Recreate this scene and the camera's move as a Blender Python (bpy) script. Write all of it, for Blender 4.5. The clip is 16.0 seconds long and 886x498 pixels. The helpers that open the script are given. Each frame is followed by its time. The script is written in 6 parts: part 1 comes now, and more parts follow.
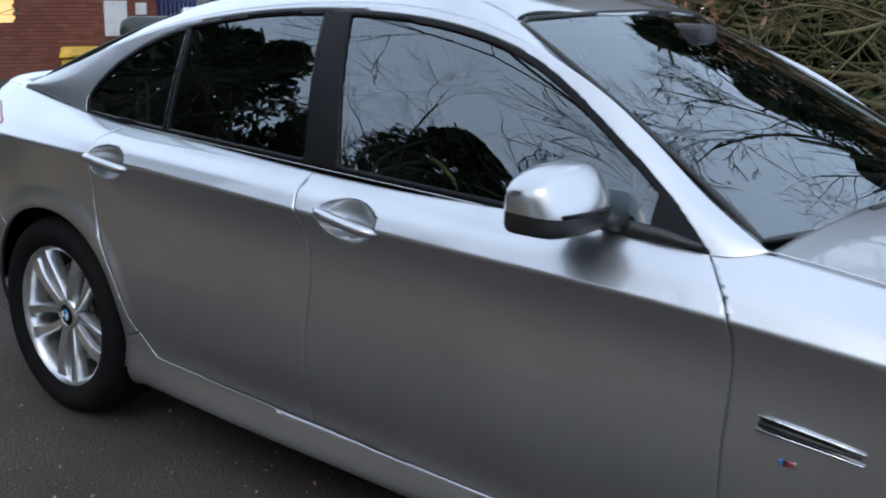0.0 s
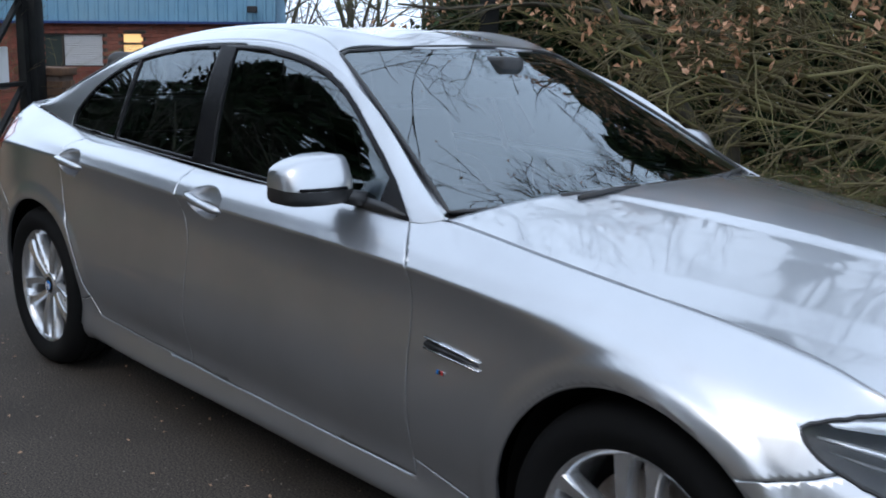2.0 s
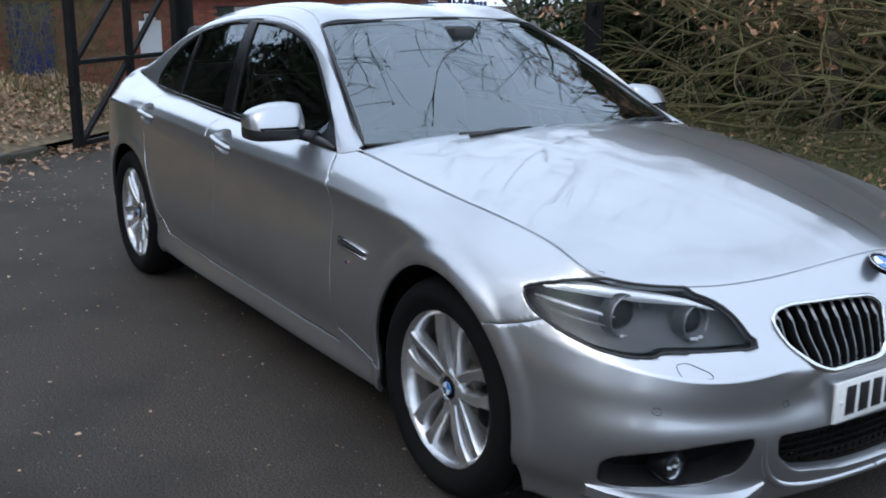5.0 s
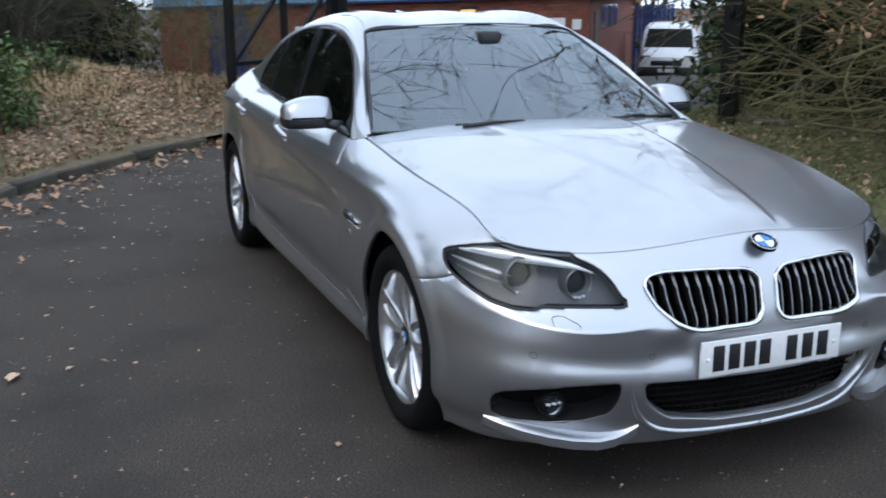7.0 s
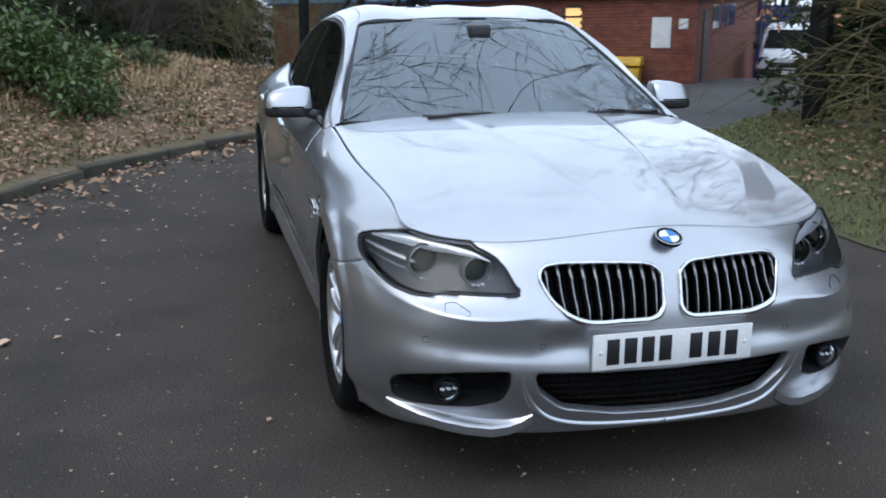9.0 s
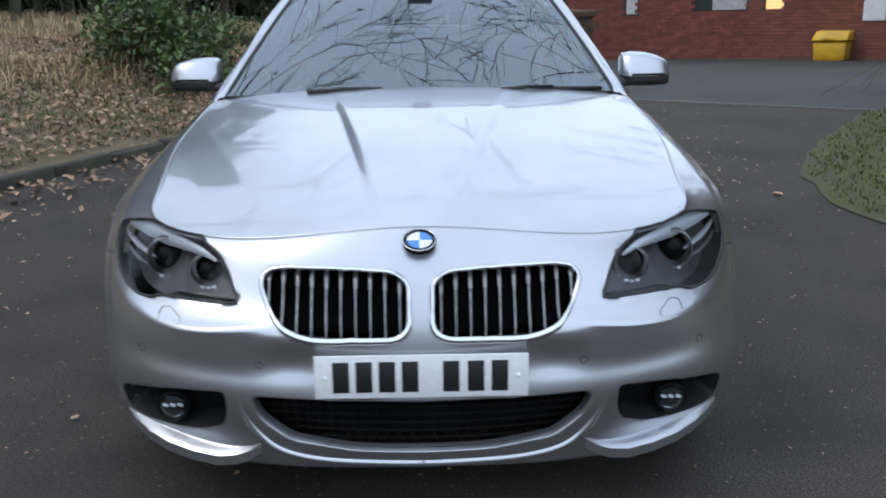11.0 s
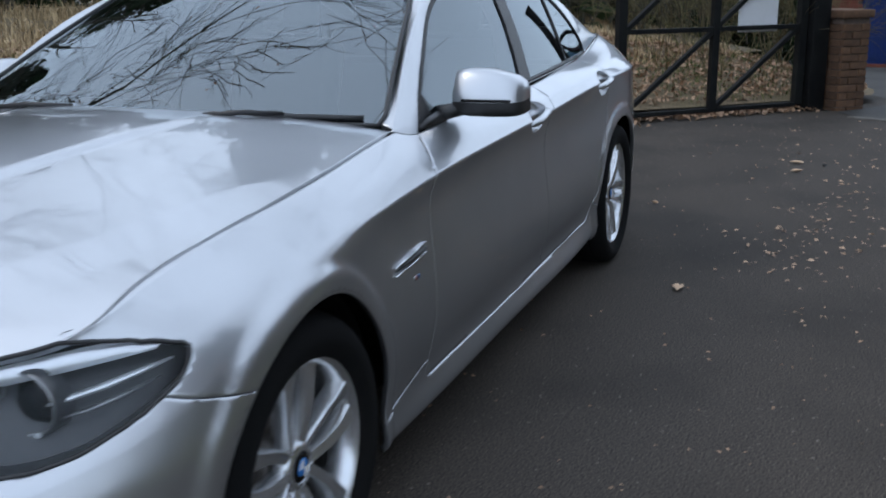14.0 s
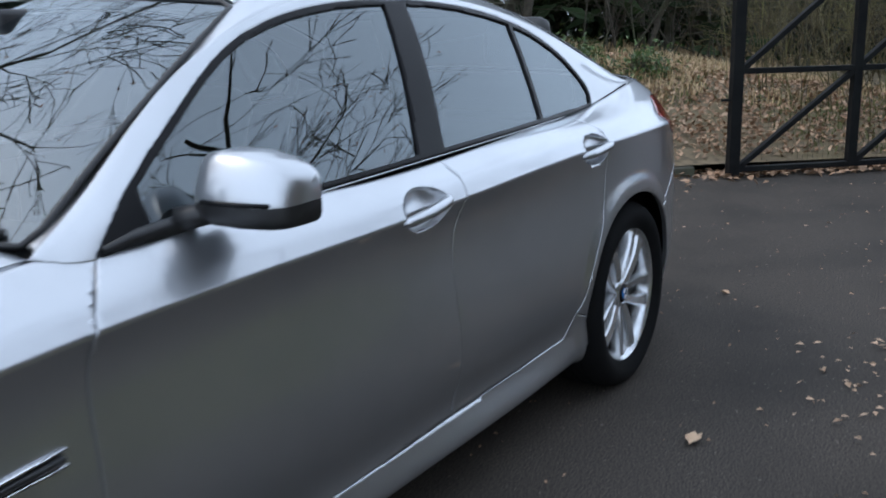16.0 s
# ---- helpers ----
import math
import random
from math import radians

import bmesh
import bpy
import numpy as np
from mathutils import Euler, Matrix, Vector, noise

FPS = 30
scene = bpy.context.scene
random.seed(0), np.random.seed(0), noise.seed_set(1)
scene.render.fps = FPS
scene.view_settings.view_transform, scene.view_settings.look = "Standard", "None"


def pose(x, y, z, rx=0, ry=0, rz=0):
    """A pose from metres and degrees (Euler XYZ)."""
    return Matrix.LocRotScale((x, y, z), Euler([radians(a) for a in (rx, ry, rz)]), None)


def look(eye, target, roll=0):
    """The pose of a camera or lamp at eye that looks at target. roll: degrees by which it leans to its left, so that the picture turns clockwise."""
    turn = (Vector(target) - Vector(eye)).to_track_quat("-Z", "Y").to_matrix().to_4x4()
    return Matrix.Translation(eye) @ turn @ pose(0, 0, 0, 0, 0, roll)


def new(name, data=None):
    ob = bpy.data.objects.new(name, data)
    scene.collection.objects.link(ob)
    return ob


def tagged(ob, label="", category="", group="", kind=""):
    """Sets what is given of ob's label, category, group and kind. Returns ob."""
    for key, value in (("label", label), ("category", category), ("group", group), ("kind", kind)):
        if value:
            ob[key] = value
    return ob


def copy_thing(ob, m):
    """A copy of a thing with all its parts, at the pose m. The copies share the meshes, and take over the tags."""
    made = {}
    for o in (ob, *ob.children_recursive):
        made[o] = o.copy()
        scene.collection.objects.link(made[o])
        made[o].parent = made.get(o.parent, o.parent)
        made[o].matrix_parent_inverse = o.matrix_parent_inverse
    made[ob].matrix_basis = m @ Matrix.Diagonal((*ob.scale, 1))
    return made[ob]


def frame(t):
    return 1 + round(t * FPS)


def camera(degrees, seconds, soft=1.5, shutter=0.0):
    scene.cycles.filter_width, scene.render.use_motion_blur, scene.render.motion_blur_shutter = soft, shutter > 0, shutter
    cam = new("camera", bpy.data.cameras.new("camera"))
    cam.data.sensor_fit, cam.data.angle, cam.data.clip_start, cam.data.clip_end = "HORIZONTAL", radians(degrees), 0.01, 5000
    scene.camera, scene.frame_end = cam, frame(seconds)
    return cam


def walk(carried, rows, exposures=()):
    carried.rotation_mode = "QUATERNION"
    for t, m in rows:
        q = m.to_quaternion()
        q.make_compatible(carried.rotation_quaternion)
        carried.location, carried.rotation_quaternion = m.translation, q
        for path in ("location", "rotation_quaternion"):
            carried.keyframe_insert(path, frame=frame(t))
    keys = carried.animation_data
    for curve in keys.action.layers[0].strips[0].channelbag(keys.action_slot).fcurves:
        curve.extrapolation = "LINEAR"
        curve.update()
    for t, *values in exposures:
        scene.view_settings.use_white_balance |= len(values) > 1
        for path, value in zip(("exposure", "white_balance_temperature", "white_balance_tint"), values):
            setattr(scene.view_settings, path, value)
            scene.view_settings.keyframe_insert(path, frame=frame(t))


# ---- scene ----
cam = camera(47.9, 16.0, soft=1.8, shutter=0.4)
PATH = [
    (0, (1.438, -2.586, 1.391), (0.242, -1.06, 0.901), 1.7),
    (0.5, (1.776, -2.562, 1.408), (0.474, -1.132, 0.898), 0.5),
    (1, (2.056, -2.589, 1.387), (0.673, -1.226, 0.907), -0.1),
    (1.5, (2.31, -2.596, 1.412), (0.941, -1.204, 0.978), 2.0),
    (2, (2.582, -2.511, 1.387), (1.175, -1.151, 0.978), 1.8),
    (2.5, (2.805, -2.49, 1.408), (1.352, -1.181, 0.991), 0.1),
    (3, (3.028, -2.512, 1.413), (1.535, -1.248, 0.997), 0.8),
    (3.5, (3.232, -2.452, 1.422), (1.715, -1.213, 1.016), 1.2),
    (4, (3.403, -2.414, 1.435), (1.835, -1.236, 1.043), -0.3),
    (4.5, (3.566, -2.443, 1.438), (1.974, -1.319, 0.99), 0.1),
    (7, (4.621, -1.989, 1.468), (2.821, -1.262, 0.989), -0.0),
    (7.5, (4.739, -1.943, 1.448), (2.897, -1.335, 0.96), -0.3),
    (8, (4.916, -1.865, 1.48), (3.099, -1.212, 0.957), -0.2),
    (10.5, (4.745, -0.299, 1.382), (2.801, -0.213, 0.918), 0.3),
    (11, (4.606, 0.024, 1.381), (2.676, 0.051, 0.858), -0.7),
    (11.5, (4.423, 0.367, 1.394), (2.509, 0.317, 0.813), -1.0),
    (12, (4.167, 0.696, 1.377), (2.244, 0.598, 0.837), -3.3),
    (12.5, (3.966, 1.024, 1.366), (2.053, 0.709, 0.877), -0.3),
    (13, (3.703, 1.299, 1.338), (1.821, 0.829, 0.853), -1.3),
    (13.5, (3.447, 1.584, 1.349), (1.587, 1.039, 0.855), -1.5),
    (14, (3.156, 1.863, 1.323), (1.363, 1.146, 0.803), -0.8),
    (14.5, (2.838, 2.007, 1.308), (1.037, 1.257, 0.865), 1.0),
    (15, (2.51, 2.142, 1.299), (0.785, 1.22, 0.879), -1.3),
    (15.5, (2.165, 2.208, 1.295), (0.519, 1.177, 0.821), -1.6),
    (16, (1.749, 2.148, 1.308), (0.099, 1.114, 0.851), -1.1),
]
walk(cam, [(t, look(eye, target, roll)) for t, eye, target, roll in PATH],
     exposures=((0, .15), (4.5, .1), (7, .2), (10.5, .1), (12.5, .03), (13.5, -.28), (14.2, 0), (16, .15)))

# ---- light: overcast winter afternoon ----
world = bpy.data.worlds.new("overcast_sky")
scene.world = world
world.use_nodes = True
wn, wl = world.node_tree.nodes, world.node_tree.links
sky = wn.new("ShaderNodeTexSky")
sky.sky_type, sky.sun_disc = "NISHITA", False
sky.sun_elevation, sky.sun_rotation, sky.air_density, sky.dust_density = radians(48), radians(166), 1.0, 3.0
cloud = wn.new("ShaderNodeMixRGB")
cloud.inputs["Fac"].default_value = 0.75
cloud.inputs["Color2"].default_value = (10.9, 13.0, 16.3, 1)
wl.new(sky.outputs["Color"], cloud.inputs["Color1"])
wl.new(cloud.outputs["Color"], wn["Background"].inputs["Color"])
wn["Background"].inputs["Strength"].default_value = 0.124
sun = new("sun", bpy.data.lights.new("sun", "SUN"))
sun.data.energy, sun.data.angle, sun.data.color = 0.5, radians(25), (1.0, 0.96, 0.9)
sun.matrix_world = look((2, -8, 9.15), (0, 0, 0))


# ---- materials ----
def material(name, colour, rough=0.6, metal=0.0, colour2=None, scale=8.0, bump=0.0, bump_scale=60.0, coat=0.0, colour3=None,
             scale3=1.2, jitter=0.0, island=0.0, spec=0.5, share3=1.0):
    """A principled surface with a fine and a broad variation of its colour, and relief."""
    m = bpy.data.materials.new(name)
    m.use_nodes = True
    n, l = m.node_tree.nodes, m.node_tree.links
    b = n["Principled BSDF"]
    b.inputs["Roughness"].default_value, b.inputs["Metallic"].default_value = rough, metal
    b.inputs["Coat Weight"].default_value = coat
    b.inputs["Coat Roughness"].default_value = 0.04
    b.inputs["Specular IOR Level"].default_value = spec
    geo = n.new("ShaderNodeTexCoord").outputs["Object"]
    out = None

    def rgb(c):
        r = n.new("ShaderNodeRGB")
        r.outputs[0].default_value = (*c, 1)
        return r.outputs[0]

    def mix(fac, a, c):
        x = n.new("ShaderNodeMixRGB")
        l.new(fac, x.inputs["Fac"]), l.new(a, x.inputs["Color1"]), l.new(c, x.inputs["Color2"])
        return x.outputs["Color"]

    def noise_fac(sc, lo, hi, detail=5):
        t = n.new("ShaderNodeTexNoise")
        t.inputs["Scale"].default_value, t.inputs["Detail"].default_value = sc, detail
        l.new(geo, t.inputs["Vector"])
        r = n.new("ShaderNodeMapRange")
        r.inputs["From Min"].default_value, r.inputs["From Max"].default_value = lo, hi
        l.new(t.outputs["Fac"], r.inputs["Value"])
        return r.outputs["Result"]

    out = rgb(colour)
    if colour2:
        out = mix(noise_fac(scale, 0.35, 0.65), out, rgb(colour2))
    if colour3:
        f3 = n.new("ShaderNodeMath")
        f3.operation = "MULTIPLY"
        f3.inputs[1].default_value = share3
        l.new(noise_fac(scale3, 0.45, 0.7), f3.inputs[0])
        out = mix(f3.outputs[0], out, rgb(colour3))
    if jitter or island:
        h = n.new("ShaderNodeHueSaturation")
        src = n.new("ShaderNodeObjectInfo").outputs["Random"] if jitter else n.new("ShaderNodeNewGeometry").outputs["Random Per Island"]
        r = n.new("ShaderNodeMapRange")
        r.inputs["To Min"].default_value, r.inputs["To Max"].default_value = 1 - (jitter or island), 1 + (jitter or island)
        l.new(src, r.inputs["Value"]), l.new(r.outputs["Result"], h.inputs["Value"]), l.new(out, h.inputs["Color"])
        out = h.outputs["Color"]
    l.new(out, b.inputs["Base Color"])
    if bump:
        t = n.new("ShaderNodeTexNoise")
        t.inputs["Scale"].default_value, t.inputs["Detail"].default_value = bump_scale, 6
        l.new(geo, t.inputs["Vector"])
        u = n.new("ShaderNodeBump")
        u.inputs["Strength"].default_value, u.inputs["Distance"].default_value = min(1.0, bump * 20), bump
        l.new(t.outputs["Fac"], u.inputs["Height"]), l.new(u.outputs["Normal"], b.inputs["Normal"])
    return m


def glass(name, tint, ior=1.5):
    """A pane: clear with a tint, mirroring more at a slant."""
    m = bpy.data.materials.new(name)
    m.use_nodes = True
    n, l = m.node_tree.nodes, m.node_tree.links
    n.remove(n["Principled BSDF"])
    clear, gloss, mix, f = (n.new("ShaderNode" + k) for k in ("BsdfTransparent", "BsdfGlossy", "MixShader", "Fresnel"))
    clear.inputs["Color"].default_value = (*tint, 1)
    gloss.inputs["Roughness"].default_value = 0.01
    gloss.inputs["Color"].default_value = (0.86, 0.95, 1.0, 1)
    f.inputs["IOR"].default_value = ior
    l.new(f.outputs[0], mix.inputs[0]), l.new(clear.outputs[0], mix.inputs[1]), l.new(gloss.outputs[0], mix.inputs[2])
    l.new(mix.outputs[0], n["Material Output"].inputs["Surface"])
    return m


PAINT = material("silver_metallic_paint", (0.50, 0.515, 0.54), 0.34, 0.93, (0.52, 0.535, 0.56), 900, 0.0, coat=1.0, colour3=(0.465, 0.48, 0.505), scale3=2.5)
PAINT.node_tree.nodes["Principled BSDF"].inputs["Coat IOR"].default_value = 1.75
BLACK = material("black_plastic", (0.012, 0.012, 0.013), 0.45, 0, (0.018, 0.018, 0.019), 40, 0.0004, 300)
GLOSSBLACK = material("gloss_black_trim", (0.006, 0.006, 0.007), 0.25, 0, (0.009, 0.009, 0.010), 10, coat=0.0, spec=0.12)
UNDER = material("dark_underbody", (0.005, 0.005, 0.005), 0.9, 0, (0.009, 0.0085, 0.008), 12, spec=0.1)
CHROME = material("chrome", (0.75, 0.76, 0.78), 0.09, 1.0, (0.7, 0.71, 0.73), 30)
ALLOY = material("silver_alloy", (0.68, 0.69, 0.71), 0.25, 0.85, (0.62, 0.63, 0.65), 25, coat=0.6, colour3=(0.58, 0.58, 0.58), scale3=9)
DISC = material("brake_steel", (0.25, 0.24, 0.23), 0.45, 0.9, (0.18, 0.15, 0.13), 30)
RUBBER = material("tyre_rubber", (0.007, 0.007, 0.0075), 0.9, 0, (0.008, 0.008, 0.008), 25, 0.0006, 120, colour3=(0.010, 0.0095, 0.009), scale3=5, spec=0.12)
CLEAR = glass("windscreen_glass", (0.60, 0.67, 0.67), 2.5)
TINTED = glass("tinted_window_glass", (0.36, 0.38, 0.38), 2.2)
LENS = glass("lamp_lens", (0.95, 0.96, 0.97), 1.27)
LAMPGREY = material("lamp_housing_grey", (0.058, 0.060, 0.063), 0.35, 0.1, (0.070, 0.072, 0.075), 30)
BOWL = material("dull_silvered_plastic", (0.34, 0.345, 0.35), 0.3, 0.7, (0.24, 0.245, 0.25), 60)
SATIN = material("satin_silvered_plastic", (0.82, 0.83, 0.85), 0.28, 0.6, (0.76, 0.77, 0.79), 40)
REDLENS = material("red_lamp_lens", (0.35, 0.012, 0.012), 0.12, 0, (0.28, 0.01, 0.01), 60, coat=1.0)
AMBER = material("amber_reflector", (0.55, 0.16, 0.03), 0.2, 0, (0.5, 0.13, 0.02), 60, coat=0.6)
WHITE_PLATE = material("plate_reflective_white", (0.78, 0.78, 0.76), 0.4, 0, (0.72, 0.72, 0.70), 60)
INK = material("black_print", (0.01, 0.01, 0.012), 0.4, 0, (0.014, 0.014, 0.015), 60)
BLUE_ENAMEL = material("blue_enamel", (0.03, 0.20, 0.55), 0.25, 0, (0.03, 0.18, 0.5), 60, coat=0.8)
WHITE_ENAMEL = material("white_enamel", (0.8, 0.82, 0.84), 0.25, 0, (0.76, 0.78, 0.8), 60, coat=0.8)
RED_ENAMEL = material("red_enamel", (0.5, 0.03, 0.03), 0.3, 0, (0.45, 0.03, 0.03), 60, coat=0.8)
LEATHER = material("dark_leather", (0.02, 0.02, 0.021), 0.5, 0, (0.03, 0.029, 0.028), 30, 0.0008, 200)
TRIMGREY = material("cabin_trim_grey", (0.10, 0.10, 0.10), 0.7, 0, (0.13, 0.13, 0.125), 40)


# ---- building blocks ----
def part(name, bm, mat, parent=None, label="", smooth=True, sharp=None):
    """Links a bmesh as one mesh object, under parent if given."""
    me = bpy.data.meshes.new(name)
    bm.normal_update()
    if sharp:
        for e in bm.edges:
            if len(e.link_faces) == 2 and e.calc_face_angle(0) > radians(sharp):
                e.smooth = False
    bm.to_mesh(me)
    bm.free()
    if smooth:
        me.polygons.foreach_set("use_smooth", [True] * len(me.polygons))
    for one in (mat if isinstance(mat, (list, tuple)) else (mat,)):
        me.materials.append(one)
    ob = new(name, me)
    if parent:
        ob.parent = parent
    if label:
        ob["label"] = label
    return ob


def thing(name, label, category, group="", kind="", at=None):
    ob = new(name)
    ob.empty_display_size = 0.2
    if at is not None:
        ob.matrix_basis = at
    return tagged(ob, label, category, group, kind)


def box(bm, lo, hi, m=None, bevel=0.0):
    r = bmesh.ops.create_cube(bm, size=1)
    size, mid = Vector(hi) - Vector(lo), (Vector(hi) + Vector(lo)) / 2
    for v in r["verts"]:
        v.co = Vector((v.co.x * size.x, v.co.y * size.y, v.co.z * size.z)) + mid
    if bevel:
        es = list({e for v in r["verts"] for e in v.link_edges})
        g = bmesh.ops.bevel(bm, geom=es, offset=bevel, segments=2, affect="EDGES", profile=0.5)
        vs = list({v for f in g["faces"] for v in f.verts} | {v for v in r["verts"] if v.is_valid})
    else:
        vs = r["verts"]
    if m is not None:
        for v in vs:
            v.co = m @ v.co
    return vs


def cyl(bm, a, b, r0, r1=None, n=12, caps=True):
    a, b = Vector(a), Vector(b)
    r1 = r0 if r1 is None else r1
    q = (b - a).to_track_quat("Z", "Y")
    rings = []
    for p, r in ((a, r0), (b, r1)):
        rings.append([bm.verts.new(p + q @ Vector((r * math.cos(k * math.tau / n), r * math.sin(k * math.tau / n), 0))) for k in range(n)])
    for k in range(n):
        bm.faces.new((rings[0][k], rings[0][(k + 1) % n], rings[1][(k + 1) % n], rings[1][k]))
    if caps:
        bm.faces.new(rings[0][::-1]), bm.faces.new(rings[1])


def tube(bm, pts, r, n=8, closed=False, flat=1.0, up=None):
    """A tube along points, its section squeezed by flat along up."""
    pts = [Vector(p) for p in pts]
    rings, count = [], len(pts)
    for i, p in enumerate(pts):
        a = pts[(i - 1) % count] if closed or i else p
        b = pts[(i + 1) % count] if closed or i < count - 1 else p
        d = (b - a).normalized()
        side = d.cross(up if up else Vector((0, 0, 1)))
        if side.length < 1e-4:
            side = d.cross(Vector((0, 1, 0)))
        side.normalize()
        w = side.cross(d)
        rr = r[i] if isinstance(r, (list, tuple)) else r
        rings.append([bm.verts.new(p + side * rr * math.cos(k * math.tau / n) + w * rr * flat * math.sin(k * math.tau / n)) for k in range(n)])
    for i in range(count if closed else count - 1):
        s, t = rings[i], rings[(i + 1) % count]
        for k in range(n):
            bm.faces.new((s[k], s[(k + 1) % n], t[(k + 1) % n], t[k]))
    if not closed:
        bm.faces.new(rings[0][::-1]), bm.faces.new(rings[-1])


def revolve(bm, profile, centre, n=48, axis="y", flip=1):
    """Turns (radius, along) points about an axis through centre."""
    rings = []
    for r, a in profile:
        ring = []
        for k in range(n):
            c, s = r * math.cos(k * math.tau / n), r * math.sin(k * math.tau / n)
            p = (c, flip * a, s) if axis == "y" else ((c, s, flip * a) if axis == "z" else (flip * a, c, s))
            ring.append(bm.verts.new(Vector(centre) + Vector(p)))
        rings.append(ring)
    for s, t in zip(rings, rings[1:]):
        for k in range(n):
            bm.faces.new((s[k], s[(k + 1) % n], t[(k + 1) % n], t[k]))
    return rings


# ---- ground and setting ----
TARMAC = material("tarmac", (0.015, 0.0133, 0.0113), 0.85, 0, (0.096, 0.079, 0.064), 150, 0.0008, 260, colour3=(0.020, 0.0175, 0.015), scale3=1.3, spec=0.25, share3=0.6)
YARDTAR = material("worn_yard_surface", (0.036, 0.034, 0.032), 0.8, 0, (0.068, 0.064, 0.058), 60, 0.001, 200, colour3=(0.028, 0.027, 0.026), scale3=.6, spec=0.35, share3=.7)
KERBPALE = material("pale_worn_concrete", (0.13, 0.12, 0.105), 0.9, 0, (0.08, 0.074, 0.064), 12, 0.003, 60, jitter=0.15)
GRIT = material("pale_grit", (0.15, 0.13, 0.11), 0.9, 0, (0.09, 0.078, 0.066), 40, island=0.5)
SOIL = material("leafy_soil", (0.10, 0.075, 0.045), 0.95, 0, (0.19, 0.14, 0.08), 14, 0.02, 30, colour3=(0.12, 0.095, 0.045), scale3=0.9)
TURF = material("mossy_turf", (0.062, 0.072, 0.022), 0.95, 0, (0.085, 0.078, 0.034), 18, 0.0, 40, colour3=(0.07, 0.055, 0.032), scale3=2.3, share3=0.6)
KERB = material("weathered_concrete_kerb", (0.075, 0.064, 0.048), 0.9, 0, (0.042, 0.036, 0.028), 9, 0.004, 60, colour3=(0.10, 0.11, 0.06), scale3=2.5, jitter=0.12)
BRICK = material("red_brick", (0.25, 0.075, 0.048), 0.85, 0, (0.19, 0.055, 0.038), 5, 0.003, 80, jitter=0.25)
BRICKWALL = material("red_brick_face", (0.24, 0.072, 0.046), 0.85, 0, (0.17, 0.052, 0.036), 6, 0.003, 80, colour3=(0.20, 0.075, 0.05), scale3=0.5, island=0.22)
BROWNBRICK = material("brown_brick", (0.16, 0.085, 0.045), 0.9, 0, (0.11, 0.06, 0.035), 12, 0.003, 80, jitter=0.25)
MORTAR = material("mortar", (0.14, 0.10, 0.08), 0.95, 0, (0.10, 0.075, 0.06), 20, 0.002, 90)
CLADDING = material("blue_profiled_cladding", (0.16, 0.33, 0.46), 0.5, 0.1, (0.14, 0.30, 0.43), 3, 0, colour3=(0.19, 0.34, 0.44), scale3=0.7)
DOORBLUE = material("dark_blue_door_paint", (0.012, 0.035, 0.16), 0.5, 0, (0.01, 0.03, 0.13), 6)
STEEL = material("black_painted_steel", (0.006, 0.0065, 0.0075), 0.65, 0, (0.010, 0.010, 0.010), 15, 0.001, 60, colour3=(0.014, 0.015, 0.014), scale3=4, spec=0.2)
SIGNWHITE = material("white_sign_board", (0.8, 0.81, 0.82), 0.6, 0, (0.74, 0.75, 0.75), 5, colour3=(0.58, 0.59, 0.57), scale3=3)
UPVC = material("white_frame", (0.7, 0.7, 0.7), 0.5, 0, (0.62, 0.62, 0.62), 20)
BROWNFRAME = material("dark_brown_frame", (0.03, 0.02, 0.016), 0.5, 0, (0.04, 0.028, 0.02), 20)
PANE = material("dark_window_pane", (0.03, 0.045, 0.045), 0.06, 0, (0.04, 0.055, 0.052), 2, coat=0.5)
YELLOW = material("yellow_plastic", (0.72, 0.42, 0.02), 0.5, 0, (0.62, 0.35, 0.02), 6, colour3=(0.5, 0.3, 0.03), scale3=3)
VANWHITE = material("white_van_paint", (0.72, 0.74, 0.75), 0.3, 0, (0.66, 0.68, 0.69), 4, coat=0.6)
BARK = material("dark_bark", (0.05, 0.042, 0.033), 0.95, 0, (0.085, 0.075, 0.055), 12, 0.01, 40, colour3=(0.06, 0.07, 0.03), scale3=2)
MOSSBARK = material("mossy_branch_bark", (0.14, 0.115, 0.055), 0.95, 0, (0.10, 0.08, 0.045), 14, 0.004, 50, colour3=(0.18, 0.17, 0.06), scale3=3)
NEEDLES = material("dark_evergreen_leaves", (0.016, 0.030, 0.012), 0.8, 0, (0.030, 0.05, 0.018), 3, island=0.5, spec=0.2)
LAUREL = material("green_laurel_leaves", (0.05, 0.10, 0.022), 0.45, 0, (0.09, 0.14, 0.035), 6, island=0.5)
DEADLEAF = material("brown_dead_leaves", (0.29, 0.175, 0.105), 0.85, 0, (0.40, 0.26, 0.165), 9, island=0.45)
PALELEAF = material("pale_fallen_leaves", (0.47, 0.33, 0.22), 0.85, 0, (0.33, 0.21, 0.13), 12, island=0.45)
DRYGRASS = material("dry_straw_grass", (0.50, 0.37, 0.21), 0.9, 0, (0.36, 0.26, 0.14), 6, island=0.4)
GREENGRASS = material("winter_grass", (0.10, 0.13, 0.035), 0.9, 0, (0.14, 0.13, 0.05), 6, island=0.3)
BUDLEAF = material("copper_hanging_leaves", (0.40, 0.19, 0.10), 0.8, 0, (0.52, 0.31, 0.19), 10, island=0.4)
WARMLAMP = bpy.data.materials.new("lit_room")
WARMLAMP.use_nodes = True
b0 = WARMLAMP.node_tree.nodes["Principled BSDF"]
b0.inputs["Base Color"].default_value = (0.8, 0.6, 0.3, 1)
